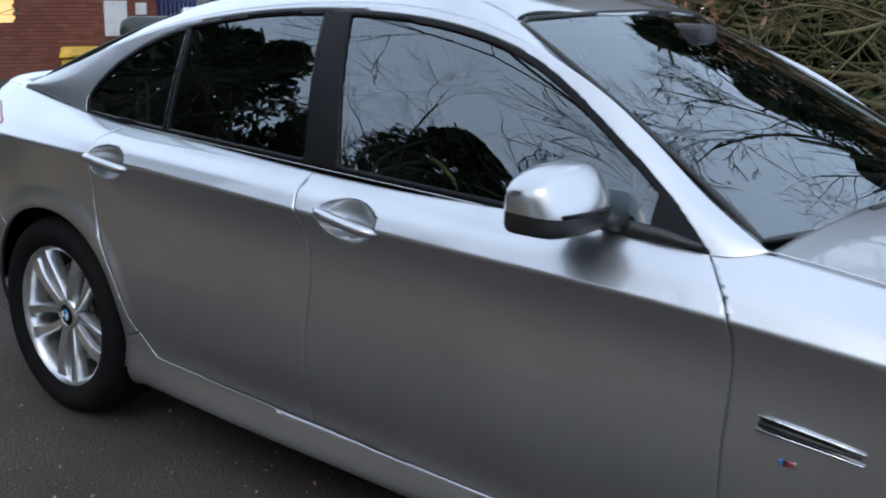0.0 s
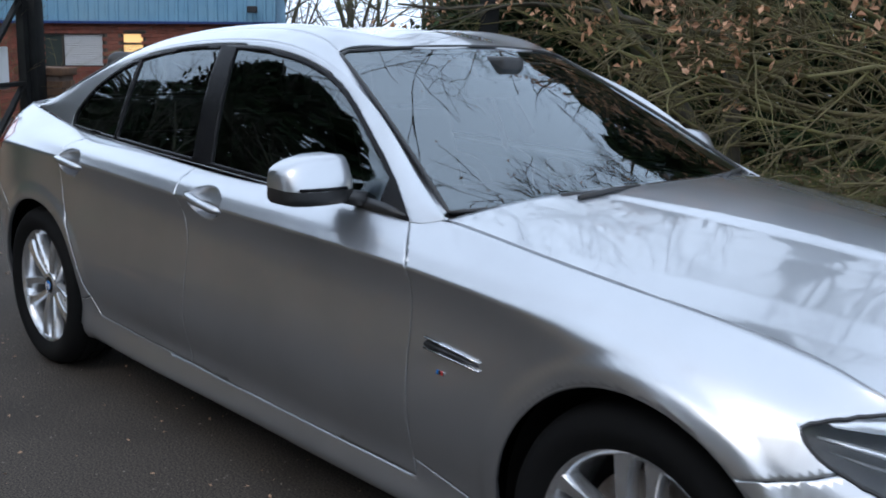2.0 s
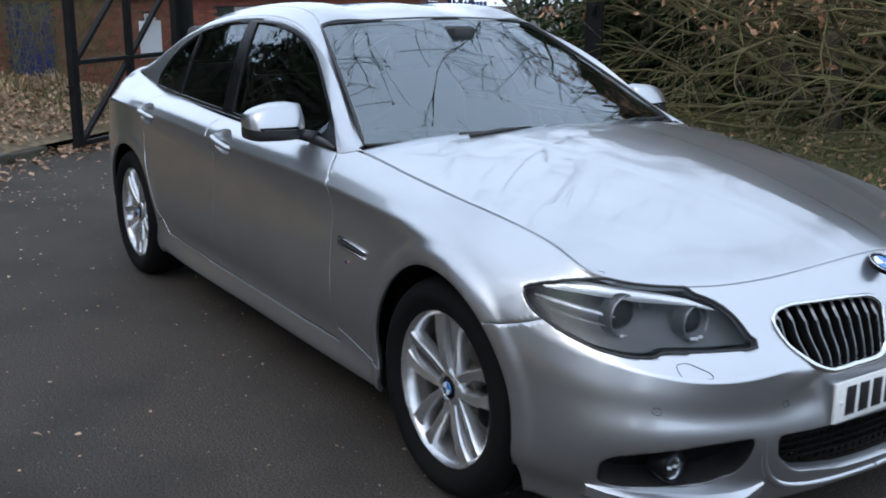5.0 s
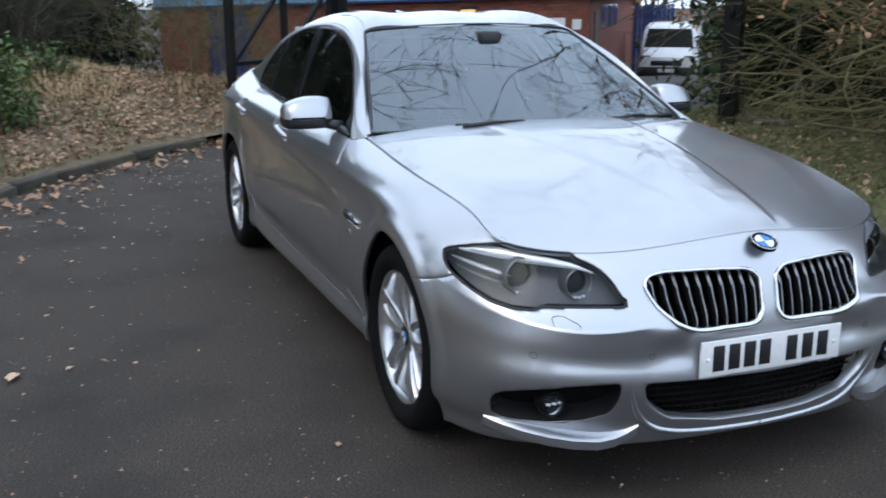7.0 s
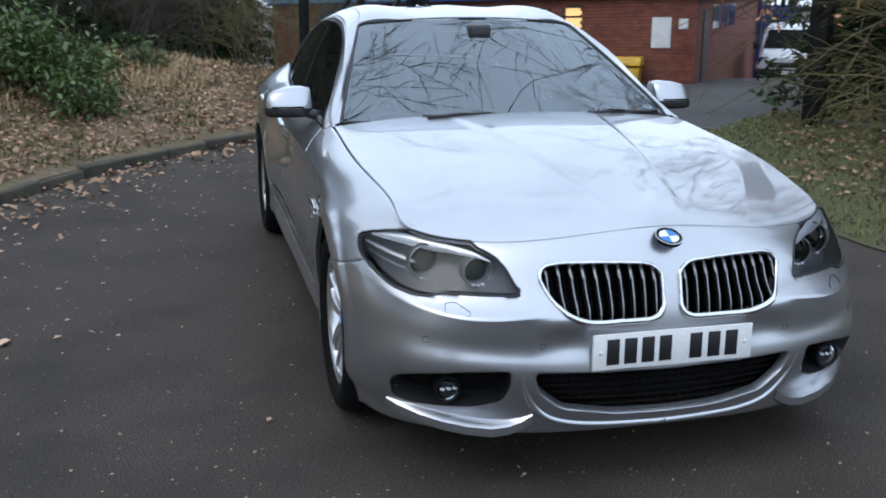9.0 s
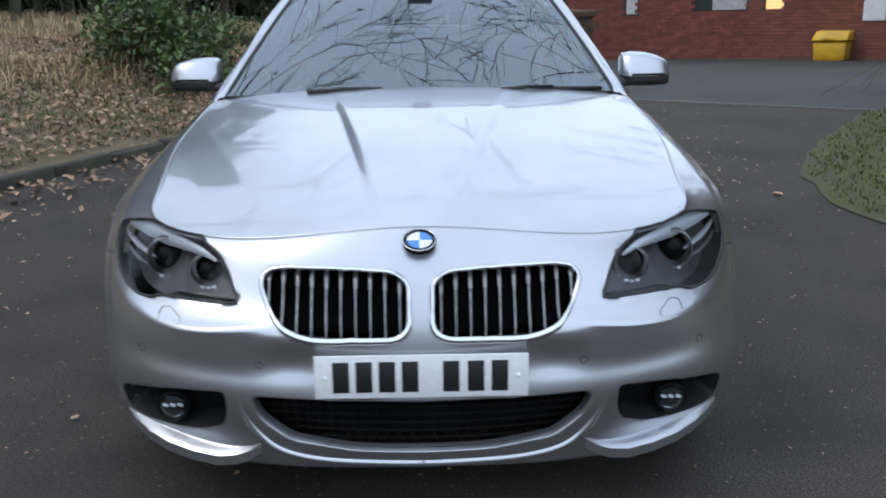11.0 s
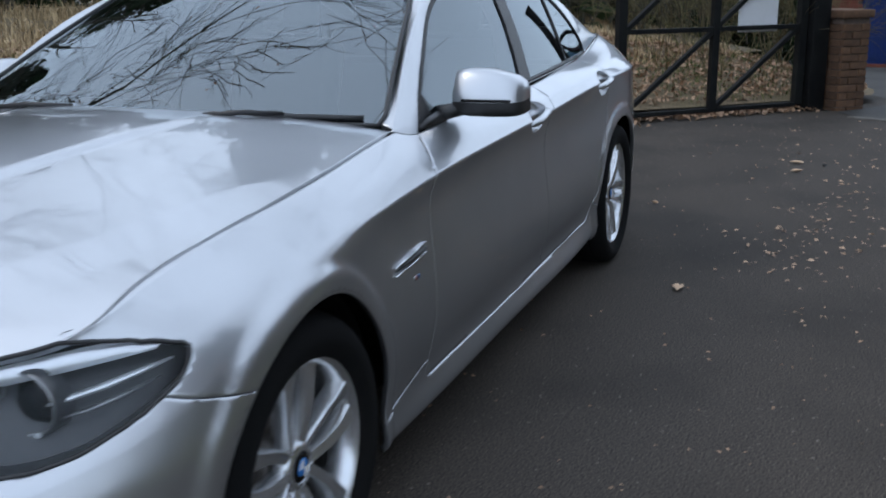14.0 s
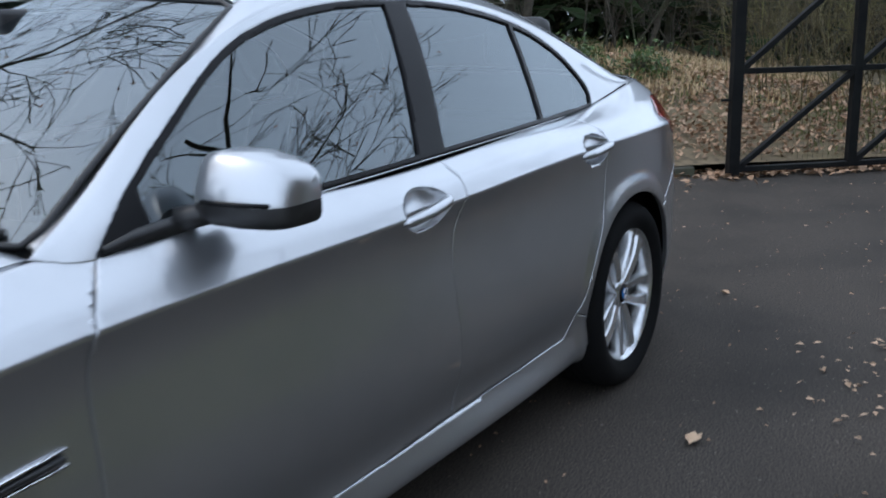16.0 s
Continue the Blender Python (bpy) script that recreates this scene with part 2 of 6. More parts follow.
b0.inputs["Emission Color"].default_value = (1.0, 0.62, 0.22, 1)
b0.inputs["Emission Strength"].default_value = 0.75


def ground_z(x, y):
    """The tarmac falls away past the gateway."""
    d = min(max(0.0, -8.0 - x), 20.0)
    return -0.043 * d - 0.0065 * max(0.0, d - 9) ** 2


BANK_EDGE = [(14, -6.2), (6, -4.2), (2, -3.7), (0, -3.45), (-1.2, -3.2), (-2.3, -2.92), (-3.3, -2.5), (-4.2, -2.0), (-5.0, -1.4), (-5.8, -.72), (-6.35, -.15),
             (-6.6, .15), (-7.0, .62), (-7.5, 1.15), (-7.95, 1.65), (-8.6, 2.2), (-9.6, 2.2), (-12, 1.2), (-16, -.6), (-20.5, .2), (-24, -1), (-45, -6)]
BANK = BANK_EDGE + [(-45, -60), (14, -60)]
VERGE_EDGE = [(-9.5, 9.2), (-7.6, 7.2), (-6.3, 5.3), (-5.2, 4.2), (-3.6, 3.25), (-2.4, 2.68), (-1.3, 2.52), (0, 2.62), (2, 2.85), (6, 3.2), (14, 3.8)]
VERGE_EDGE = [(float(x) + .12 * noise.noise((x * 2.1, y * 2.1, 3)), float(y) + .16 * noise.noise((x * 1.7, y * 1.7, 8))) for x, y in
              [(a[0] + (b[0] - a[0]) * k / 6, a[1] + (b[1] - a[1]) * k / 6) for a, b in zip(VERGE_EDGE, VERGE_EDGE[1:]) for k in range(6)]] + [VERGE_EDGE[-1]]
VERGE = VERGE_EDGE + [(14, 60), (-14, 60), (-14, 16)]


def bank_h(x, y, d):
    """Height of the leafy bank at d metres behind its edge."""
    return ground_z(x, y) * .6 + .085 + 1.02 * (1 - math.exp(-d / 4.2)) + (.07 * noise.noise((x * .7, y * .7, 1)) + .03 * noise.noise((x * 2.3, y * 2.3, 4))) * min(1, d)


def verge_h(x, y, d):
    return ground_z(x, y) + .008 + .04 * min(1, d / .8) + .035 * max(0, d - 2.5) ** .7 + (.014 * noise.noise((x, y, 7)) + .008 * noise.noise((x * 3, y * 3, 2))) * min(1, d)


def sheet(name, poly, height, mat, label, x0, x1, y0, y1, step):
    """Rough ground inside a polygon, its height by the distance to the edge."""
    nx, ny = int((x1 - x0) / step) + 1, int((y1 - y0) / step) + 1
    bm = bmesh.new()
    pts = np.array([(x0 + i * step, y0 + j * step) for j in range(ny) for i in range(nx)])
    d = -inside(pts, poly)
    vs = [bm.verts.new((x, y, 0)) if dd > -step * 2 else None for (x, y), dd in zip(pts, d)]
    for j in range(ny - 1):
        for i in range(nx - 1):
            q = [vs[j * nx + i], vs[j * nx + i + 1], vs[(j + 1) * nx + i + 1], vs[(j + 1) * nx + i]]
            if all(q):
                bm.faces.new(q)
    cut(bm, lambda co: inside(co[:, :2], poly))
    bm.faces.ensure_lookup_table()
    mid = inside(np.array([f.calc_center_median()[:2] for f in bm.faces]), poly)
    out = [bm.faces[i] for i in np.nonzero(mid > 0)[0]]
    bmesh.ops.delete(bm, geom=out, context="FACES")
    co = np.array([v.co for v in bm.verts])
    d = np.maximum(0, -inside(co[:, :2], poly))
    for v, dd in zip(bm.verts, d):
        v.co.z = height(v.co.x, v.co.y, dd)
    return tagged(part(name, bm, mat), label, "ground", kind="structure")


bm = bmesh.new()
xs = [-500, -120, -60] + [-40 + i * 1.0 for i in range(53)] + [30, 120, 500]
ys = [-500, -120, -40] + [-16 + i * 2.0 for i in range(20)] + [50, 120, 500]
vs = [[bm.verts.new((x, y, ground_z(x, y))) for x in xs] for y in ys]
for j in range(len(ys) - 1):
    for i in range(len(xs) - 1):
        bm.faces.new((vs[j][i], vs[j][i + 1], vs[j + 1][i + 1], vs[j + 1][i]))
tagged(part("ground", bm, TARMAC), "dark worn tarmac drive with fine gravel texture", "ground", kind="structure")
# ---- the car: shaped surfaces, cut into panels ----
def spline(knots, pts, at):
    """Natural cubic spline through pts (n x 3) at the knots."""
    knots, pts, at = np.asarray(knots, float), np.asarray(pts, float), np.asarray(at, float)
    n = len(knots)
    h = np.diff(knots)
    a, rhs = np.zeros((n, n)), np.zeros((n, pts.shape[1]))
    a[0, 0] = a[-1, -1] = 1
    for i in range(1, n - 1):
        a[i, i - 1], a[i, i], a[i, i + 1] = h[i - 1], 2 * (h[i - 1] + h[i]), h[i]
        rhs[i] = 6 * ((pts[i + 1] - pts[i]) / h[i] - (pts[i] - pts[i - 1]) / h[i - 1])
    m = np.linalg.solve(a, rhs)
    k = np.clip(np.searchsorted(knots, at, side="right") - 1, 0, n - 2)
    hk = h[k][:, None]
    u, w = (knots[k + 1] - at)[:, None], (at - knots[k])[:, None]
    return m[k] * u**3 / (6 * hk) + m[k + 1] * w**3 / (6 * hk) + (pts[k] / hk - m[k] * hk / 6) * u + (pts[k + 1] / hk - m[k + 1] * hk / 6) * w


def mirrored(knots, pts):
    """Knots and points carried on past both ends, mirrored in y, for a line that crosses the car's middle there."""
    k, p, f = np.asarray(knots, float), np.asarray(pts, float), np.array([1, -1, 1])
    return (np.concatenate([2 * k[0] - k[2:0:-1], k, 2 * k[-1] - k[-2:-4:-1]]), np.concatenate([p[2:0:-1] * f, p, p[-2:-4:-1] * f]))


def chord(rows):
    """Knots from the mean distance between the rows' neighbouring points."""
    return np.concatenate([[0], np.cumsum(np.linalg.norm(np.diff(np.asarray(rows), axis=1), axis=2).mean(0))])


def loft(curves, nu, nv, round_u=False, round_v=False, crease=None):
    """A grid nu x nv through matched curves; round_u, round_v: they cross the middle of the car smoothly; crease: (row, share along) keeps an edge there."""
    c = np.asarray(curves, float)
    ku = chord(c)
    at = np.linspace(0, ku[-1], nu)
    along = np.stack([spline(*(mirrored(ku, row) if round_u else (ku, row)), at) for row in c])
    kv = chord(np.transpose(c, (1, 0, 2)))
    av = np.linspace(0, kv[-1], nv)
    if round_v:
        f = np.array([1, -1, 1])
        more = np.concatenate([along, along[-2:-4:-1] * f])
        flat = spline(np.concatenate([kv, 2 * kv[-1] - kv[-2:-4:-1]]), more.reshape(len(more), -1), av)
    else:
        rows = along.reshape(len(c), -1)
        if crease:
            k = crease[0]
            av[int(np.argmin(np.abs(av - kv[k])))] = kv[k]
        flat = spline(kv, rows, av)
        if crease:
            low = spline(kv[:k + 1], rows[:k + 1], np.minimum(av, kv[k]))
            high = spline(kv[k:], rows[k:], np.maximum(av, kv[k]))
            sharp = np.where((av <= kv[k])[:, None], low, high).reshape(nv, nu, 3)
            share = np.array([crease[1](p) for p in along[k]])[None, :, None]
            return flat.reshape(nv, nu, 3) * (1 - share) + sharp * share, ku, kv
    return flat.reshape(nv, nu, 3), ku, kv


def grid_mesh(g, flip=False):
    bm = bmesh.new()
    nv, nu = g.shape[:2]
    vs = [[bm.verts.new(g[j, i]) for i in range(nu)] for j in range(nv)]
    for j in range(nv - 1):
        for i in range(nu - 1):
            q = (vs[j][i], vs[j][i + 1], vs[j + 1][i + 1], vs[j + 1][i])
            bm.faces.new(q[::-1] if flip else q)
    return bm


def inside(p, poly):
    """Signed distance of points (n x 2) to a closed polygon, negative inside."""
    poly = np.asarray(poly, float)
    d, inn = np.full(len(p), 1e9), np.zeros(len(p), bool)
    for a, b in zip(poly, np.roll(poly, -1, axis=0)):
        e, w = b - a, p - a
        k = np.clip(w @ e / max(e @ e, 1e-12), 0, 1)
        d = np.minimum(d, np.linalg.norm(w - k[:, None] * e, axis=1))
        if b[1] != a[1]:
            inn ^= ((a[1] > p[:, 1]) != (b[1] > p[:, 1])) & (p[:, 0] < (b[0] - a[0]) * (p[:, 1] - a[1]) / (b[1] - a[1]) + a[0])
    return np.where(inn, -d, d)


def rounded(poly, r, n=5):
    """A polygon with its corners rounded by about r."""
    out, pts = [], [Vector((*p, 0)) for p in poly]
    for i, p in enumerate(pts):
        a, b = pts[i - 1], pts[(i + 1) % len(pts)]
        ra = min(r, (a - p).length * 0.45, (b - p).length * 0.45)
        s, e = p + (a - p).normalized() * ra, p + (b - p).normalized() * ra
        for k in range(n + 1):
            t = k / n
            q = s * (1 - t) ** 2 + p * 2 * t * (1 - t) + e * t**2
            out.append((q.x, q.y))
    return out


def zone(axes, poly, lo=(-9, -9, -9), hi=(9, 9, 9)):
    """A region of the surface: a polygon seen along one axis, within limits."""
    ia = ["xyz".index(c) for c in axes]
    lo, hi = np.array(lo), np.array(hi)

    def f(co):
        d = inside(co[:, ia], poly)
        return np.where(((co < lo) | (co > hi)).any(1), 1.0, d)
    return f


def cut(bm, f):
    """Splits the faces of bm along the border of a zone."""
    bm.verts.ensure_lookup_table()
    co = np.array([v.co for v in bm.verts])
    d = f(co)
    d[np.abs(d) < 1.2e-3] = 0
    val = {v: x for v, x in zip(bm.verts, d)}
    touched = set()
    for e in list(bm.edges):
        a, b = e.verts
        da, db = val[a], val[b]
        if da * db < 0 and abs(da) < 0.5 and abs(db) < 0.5:
            touched.update(e.link_faces)
            nv = bmesh.utils.edge_split(e, a, da / (da - db))[1]
            val[nv] = 0.0
        elif da == 0 or db == 0:
            touched.update(e.link_faces)
    for face in touched:
        vs = list(face.verts)
        z = [i for i, v in enumerate(vs) if val[v] == 0]
        todo = [] if len(z) < 2 else [(vs[a], vs[c]) for a, c in zip(z, z[1:] + z[:1]) if (c - a) % len(vs) not in (1, len(vs) - 1)]
        if len(z) == 2:
            todo = todo[:1]
        here = [face]
        for a, c in todo:
            for g in here:
                if a in g.verts and c in g.verts:
                    made = bmesh.utils.face_split(g, a, c)
                    if made and made[0]:
                        here.append(made[0])
                    break


def sort_faces(bm, zones):
    """Cuts bm by all zones and gives {name: faces}; earlier names win."""
    for _, f in zones:
        cut(bm, f)
    bm.faces.ensure_lookup_table()
    mid = np.array([f.calc_center_median() for f in bm.faces])
    left, out = np.ones(len(mid), bool), {}
    for name, f in zones:
        hit = (f(mid) < 0) & left
        left &= ~hit
        out.setdefault(name, []).extend(bm.faces[i] for i in np.nonzero(hit)[0])
    out["rest"] = [bm.faces[i] for i in np.nonzero(left)[0]]
    return out


def lift(faces, mirror=0, both=False, push=0.0):
    """A new bmesh of some faces: as they are, mirrored in y, or both joined at the middle. push moves it along its normals."""
    bm = bmesh.new()
    for side in ((1, -1) if both else ((-1,) if mirror else (1,))):
        made = {}
        for f in faces:
            ring = []
            for v in f.verts:
                if v not in made:
                    c = v.co - v.normal * push
                    made[v] = bm.verts.new((c.x, c.y * side, c.z))
                ring.append(made[v])
            bm.faces.new(ring if side > 0 else ring[::-1])
    bmesh.ops.remove_doubles(bm, verts=bm.verts[:], dist=.0018)
    for _ in range(2):
        ears = [f for f in bm.faces if f.calc_area() < 6e-5 and sum(len(e.link_faces) == 1 for e in f.edges) >= len(f.edges) - 1]
        bmesh.ops.delete(bm, geom=ears, context="FACES")
    if both:
        bmesh.ops.remove_doubles(bm, verts=[v for v in bm.verts if abs(v.co.y) < 2e-3], dist=2e-3)
    bm.normal_update()
    return bm


def border(bm):
    """The border edges, and for each border vert the mean way into the surface."""
    edges = [e for e in bm.edges if len(e.link_faces) == 1]
    way = {}
    for e in edges:
        f = e.link_faces[0]
        d = (e.verts[1].co - e.verts[0].co).normalized()
        w = f.normal.cross(d)
        if w.dot(f.calc_center_median() - e.verts[0].co) < 0:
            w.negate()
        for v in e.verts:
            way[v] = way.get(v, Vector()) + w
    return edges, way


def hem(bm, gap=0.002, depth=0.018):
    """Draws the border in by a gap and folds it inwards, like the hem of a sheet panel."""
    edges, way = border(bm)
    normal = {v: v.normal.copy() for v in way}
    for v, w in way.items():
        if w.length > 1e-6:
            v.co += w.normalized() * gap
    ring = {}
    for v in way:
        out = way[v].normalized() if way[v].length > 1e-6 else Vector()
        ring[v] = (bm.verts.new(v.co - normal[v] * 0.0015 - out * 0.0008), bm.verts.new(v.co - normal[v] * depth - out * 0.0008))
    for e in edges:
        loop = e.link_loops[0]
        a, b = loop.vert, loop.link_loop_next.vert
        bm.faces.new((b, a, ring[a][0], ring[b][0]))
        bm.faces.new((ring[b][0], ring[a][0], ring[a][1], ring[b][1])).smooth = True
    return bm


def loops_of(bm):
    """The closed border loops of a bmesh, as lists of points."""
    nxt = {}
    for e in bm.edges:
        if len(e.link_faces) == 1:
            l = e.link_loops[0]
            nxt[l.vert] = l.link_loop_next.vert
    out = []
    while nxt:
        v0 = next(iter(nxt))
        v, run = v0, []
        while v in nxt:
            run.append(v.co.copy())
            v = nxt.pop(v)
        out.append(run)
    return out


def thin(run, step):
    """A run of points spaced at least step apart."""
    out = [run[0]]
    for p in run[1:]:
        if (p - out[-1]).length >= step:
            out.append(p)
    return out


car = thing("car", "silver metallic four-door saloon parked on tarmac", "car")

# feature lines of the body side, from the middle of the tail round to the middle of the nose
SIDE = [
    [(-2.46, 0, .28), (-2.41, .45, .28), (-2.17, .75, .26), (-1.90, .855, .23), (-1.484, .87, .20), (-1.0, .882, .175), (0, .884, .165), (.8, .888, .165), (1.15, .888, .17), (1.484, .88, .175), (1.85, .862, .165), (2.08, .735, .165), (2.235, .45, .17), (2.315, 0, .19)],
    [(-2.54, 0, .42), (-2.48, .45, .42), (-2.23, .77, .42), (-1.90, .885, .38), (-1.484, .912, .34), (-1.0, .876, .30), (0, .870, .287), (.8, .876, .282), (1.15, .886, .285), (1.484, .91, .30), (1.85, .885, .27), (2.10, .75, .26), (2.265, .45, .255), (2.342, 0, .255)],
    [(-2.55, 0, .49), (-2.49, .45, .49), (-2.24, .77, .49), (-1.90, .891, .47), (-1.484, .918, .45), (-1.0, .889, .40), (0, .885, .39), (.8, .889, .385), (1.15, .897, .39), (1.484, .917, .40), (1.85, .892, .37), (2.157, .746, .372), (2.305, .45, .364), (2.348, 0, .352)],
    [(-2.55, 0, .57), (-2.49, .45, .57), (-2.24, .77, .57), (-1.90, .893, .57), (-1.484, .922, .56), (-1.0, .897, .53), (0, .896, .52), (.8, .898, .52), (1.15, .904, .52), (1.484, .922, .52), (1.85, .889, .47), (2.166, .728, .45), (2.304, .45, .435), (2.340, 0, .435)],
    [(-2.55, 0, .70), (-2.49, .45, .70), (-2.24, .765, .72), (-1.90, .887, .78), (-1.484, .912, .79), (-1.0, .882, .785), (0, .878, .765), (.8, .882, .745), (1.15, .894, .72), (1.484, .920, .67), (1.85, .885, .57), (2.173, .708, .515), (2.306, .45, .500), (2.334, 0, .52)],
    [(-2.53, 0, .84), (-2.47, .45, .84), (-2.23, .755, .86), (-1.90, .880, .898), (-1.484, .909, .902), (-1.0, .904, .888), (0, .901, .853), (.8, .900, .832), (1.15, .901, .81), (1.484, .905, .77), (1.85, .870, .635), (2.178, .690, .560), (2.312, .455, .562), (2.320, 0, .60)],
    [(-2.49, 0, .97), (-2.44, .43, .97), (-2.22, .69, .975), (-1.94, .785, .975), (-1.484, .850, .950), (-1.0, .866, .932), (0, .871, .898), (.8, .863, .880), (1.15, .855, .86), (1.484, .845, .825), (1.84, .835, .725), (2.066, .666, .69), (2.214, .440, .685), (2.290, 0, .70)],
    [(-2.46, 0, 1.05), (-2.41, .40, 1.048), (-2.23, .60, 1.04), (-2.02, .66, 1.033), (-1.484, .723, .984), (-1.0, .765, .968), (0, .803, .94), (.8, .785, .942), (1.15, .786, .905), (1.484, .775, .868), (1.80, .742, .814), (1.972, .712, .762), (2.14, .48, .749), (2.235, 0, .795)],
]
# the skirt swells out below the doors and tucks under
SIDE[0][5:9] = [(-1.0, .866, .192), (0, .866, .188), (.8, .868, .188), (1.15, .870, .19)]
SKIRT = [tuple((a + b) / 2 for a, b in zip(p, q)) for p, q in zip(SIDE[0], SIDE[1])]
SKIRT[5:9] = [(-1.0, .886, .224), (0, .886, .216), (.8, .888, .214), (1.15, .887, .218)]
SIDE.insert(1, SKIRT)
# fuller front corners
for row in SIDE[2:7]:
    for k, out in ((9, .004), (10, .014), (11, .014)):
        row[k] = (row[k][0], row[k][1] + out, row[k][2])

# a flat shelf runs along the top of the front bumper, under the head lamps
SHELF = []
for p, q, r in zip(SIDE[6], SIDE[7], SIDE[8]):
    run = np.concatenate([[0], np.cumsum(np.linalg.norm(np.diff(np.array([p, q, r]), axis=0), axis=1))])
    SHELF.append(tuple(float(a) for a in spline(run, [p, q, r], [run[1] * .45])[0]))
SHELF[11], SHELF[12] = (2.134, .690, .599), (2.262, .452, .600)
SIDE.insert(7, SHELF)


def edge_share(p):
    """The shoulder line fades over the front wheel and between the kidneys."""
    over_wheel = min(1.0, max(0.0, abs(p[0] - 1.50) - .16) / .22)
    return over_wheel * (1.0 if p[0] < 1.5 else min(1.0, max(0.0, p[1] - .34) / .10))


side_grid, side_ku, _ = loft(SIDE, 440, 72, round_u=True, crease=(6, edge_share))
# the arches flare a little round the wheels
for ax, ar in ((1.484, .373), (-1.484, .366)):
    far_r = np.hypot(side_grid[..., 0] - ax, side_grid[..., 2] - .338)
    step = np.clip((ar + .062 - far_r) / .026, 0, 1)
    side_grid[..., 1] += .009 * step * step * (3 - 2 * step) * np.clip((side_grid[..., 1] - .7) / .1, 0, 1)
side = grid_mesh(side_grid)
side.normal_update()
if sum(f.normal.y for f in side.faces) < 0:
    bmesh.ops.reverse_faces(side, faces=side.faces[:])
    side.normal_update()


def disc_poly(x, z, r, n=56):
    return [(x + r * math.cos(k * math.tau / n), z + r * math.sin(k * math.tau / n)) for k in range(n)]


FRONT = dict(lo=(1.6, -1, 0), hi=(9, 9, 9))
KIDNEY = rounded([(.028, .672), (.028, .570), (.040, .545), (.070, .535), (.25, .536), (.315, .553), (.362, .592), (.388, .640), (.395, .668), (.380, .690), (.335, .702), (.20, .704), (.065, .698)], .03)
LAMP = rounded([(.860, .672), (.862, .700), (.850, .726), (.815, .738), (.765, .750), (.715, .760), (.66, .785), (.575, .785), (.556, .734), (.528, .724), (.503, .706), (.482, .682), (.470, .652), (.452, .612), (.50, .610), (.672, .606), (.70, .594), (.745, .594), (.79, .604), (.832, .634)], .012)
FOG = rounded([(.505, .292), (.492, .340), (.492, .396), (.615, .390), (.735, .368), (.795, .348), (.812, .322), (.80, .262), (.76, .252), (.66, .254), (.58, .262)], .014)
INTAKE = rounded([(-.1, .378), (.425, .390), (.405, .325), (.335, .268), (.16, .246), (-.1, .243)], .02)
ARCH_F, ARCH_R = disc_poly(1.484, .338, .373), disc_poly(-1.484, .338, .366)
def flow(pts, n=8):
    """An open line through points, without corners."""
    p = np.array([(*q, 0) for q in pts], float)
    k = np.concatenate([[0], np.cumsum(np.linalg.norm(np.diff(p, axis=0), axis=1))])
    return [(float(a), float(c)) for a, c, _ in spline(k, p, np.linspace(0, k[-1], n * (len(pts) - 1)))]


SEAM_F = flow([(.585, 1.06), (.700, .925), (.772, .845), (.790, .73), (.789, .60), (.7985, .44), (.815, .283)])
SEAM_B = flow([(-.335, .286), (-.336, .55), (-.337, .78), (-.385, .93), (-.47, 1.2)])
SEAM_R = flow([(-.99, .308), (-1.055, .37), (-1.125, .50), (-1.225, .68), (-1.255, .86), (-1.30, 1.2)])
SEAM_WING = flow([(1.0, .15), (1.4, .42), (1.70, .605), (1.82, .632), (1.905, .665), (1.985, .80), (2.03, 1.2)])
HANDLE_F = [(-.19 + .098 * math.cos(k * math.tau / 36), .862 + .050 * math.sin(k * math.tau / 36)) for k in range(36)]
HANDLE_R = [(-1.172 + .092 * math.cos(k * math.tau / 36), .885 + .048 * math.sin(k * math.tau / 36)) for k in range(36)]
ZONES = [
    ("arch", zone("xz", ARCH_F)), ("arch", zone("xz", ARCH_R)),
    ("arch", zone("xz", [(1.112, .338), (1.112, 0), (1.856, 0), (1.856, .338)])), ("arch", zone("xz", [(-1.85, .338), (-1.85, 0), (-1.118, 0), (-1.118, .338)])),
    ("recess", zone("xz", HANDLE_F)), ("recess", zone("xz", HANDLE_R)),
    ("kidney", zone("yz", KIDNEY, **FRONT)), ("lamp", zone("yz", LAMP, **FRONT)),
    ("fog", zone("yz", FOG, **FRONT)), ("intake", zone("yz", INTAKE, **FRONT)),
    ("front_door", zone("xz", SEAM_F + SEAM_B)),
    ("rear_door", zone("xz", [(0, 1.2), (0, .283), (-.335, .286), (-.7, .291)] + SEAM_R)),
    ("sill", zone("xz", [(1.2, .262), (1.2, 0), (-1.2, 0), (-1.2, .33), (-1.07, .365), (-.98, .46), (.7, .46), (.81, .33)])),
    ("front_wing", zone("xz", [(.5, 1.2), (.5, .15)] + SEAM_WING)),
    ("front_bumper", zone("xz", [(1.0, 1.3), (2.6, 1.3), (2.6, 0), (1.0, 0)])),
    ("tail_lamp", zone("xz", [(-1.84, .935), (-2.02, .985), (-2.62, .985), (-2.62, .80), (-2.16, .80), (-1.95, .86)], lo=(-9, .34, 0))),
    ("rear_bumper", zone("xz", [(-1.70, .60), (-1.95, .70), (-2.2, .78), (-2.7, .78), (-2.7, 0), (-1.2, 0), (-1.2, .4)])),
]
sorted_side = sort_faces(side, ZONES)

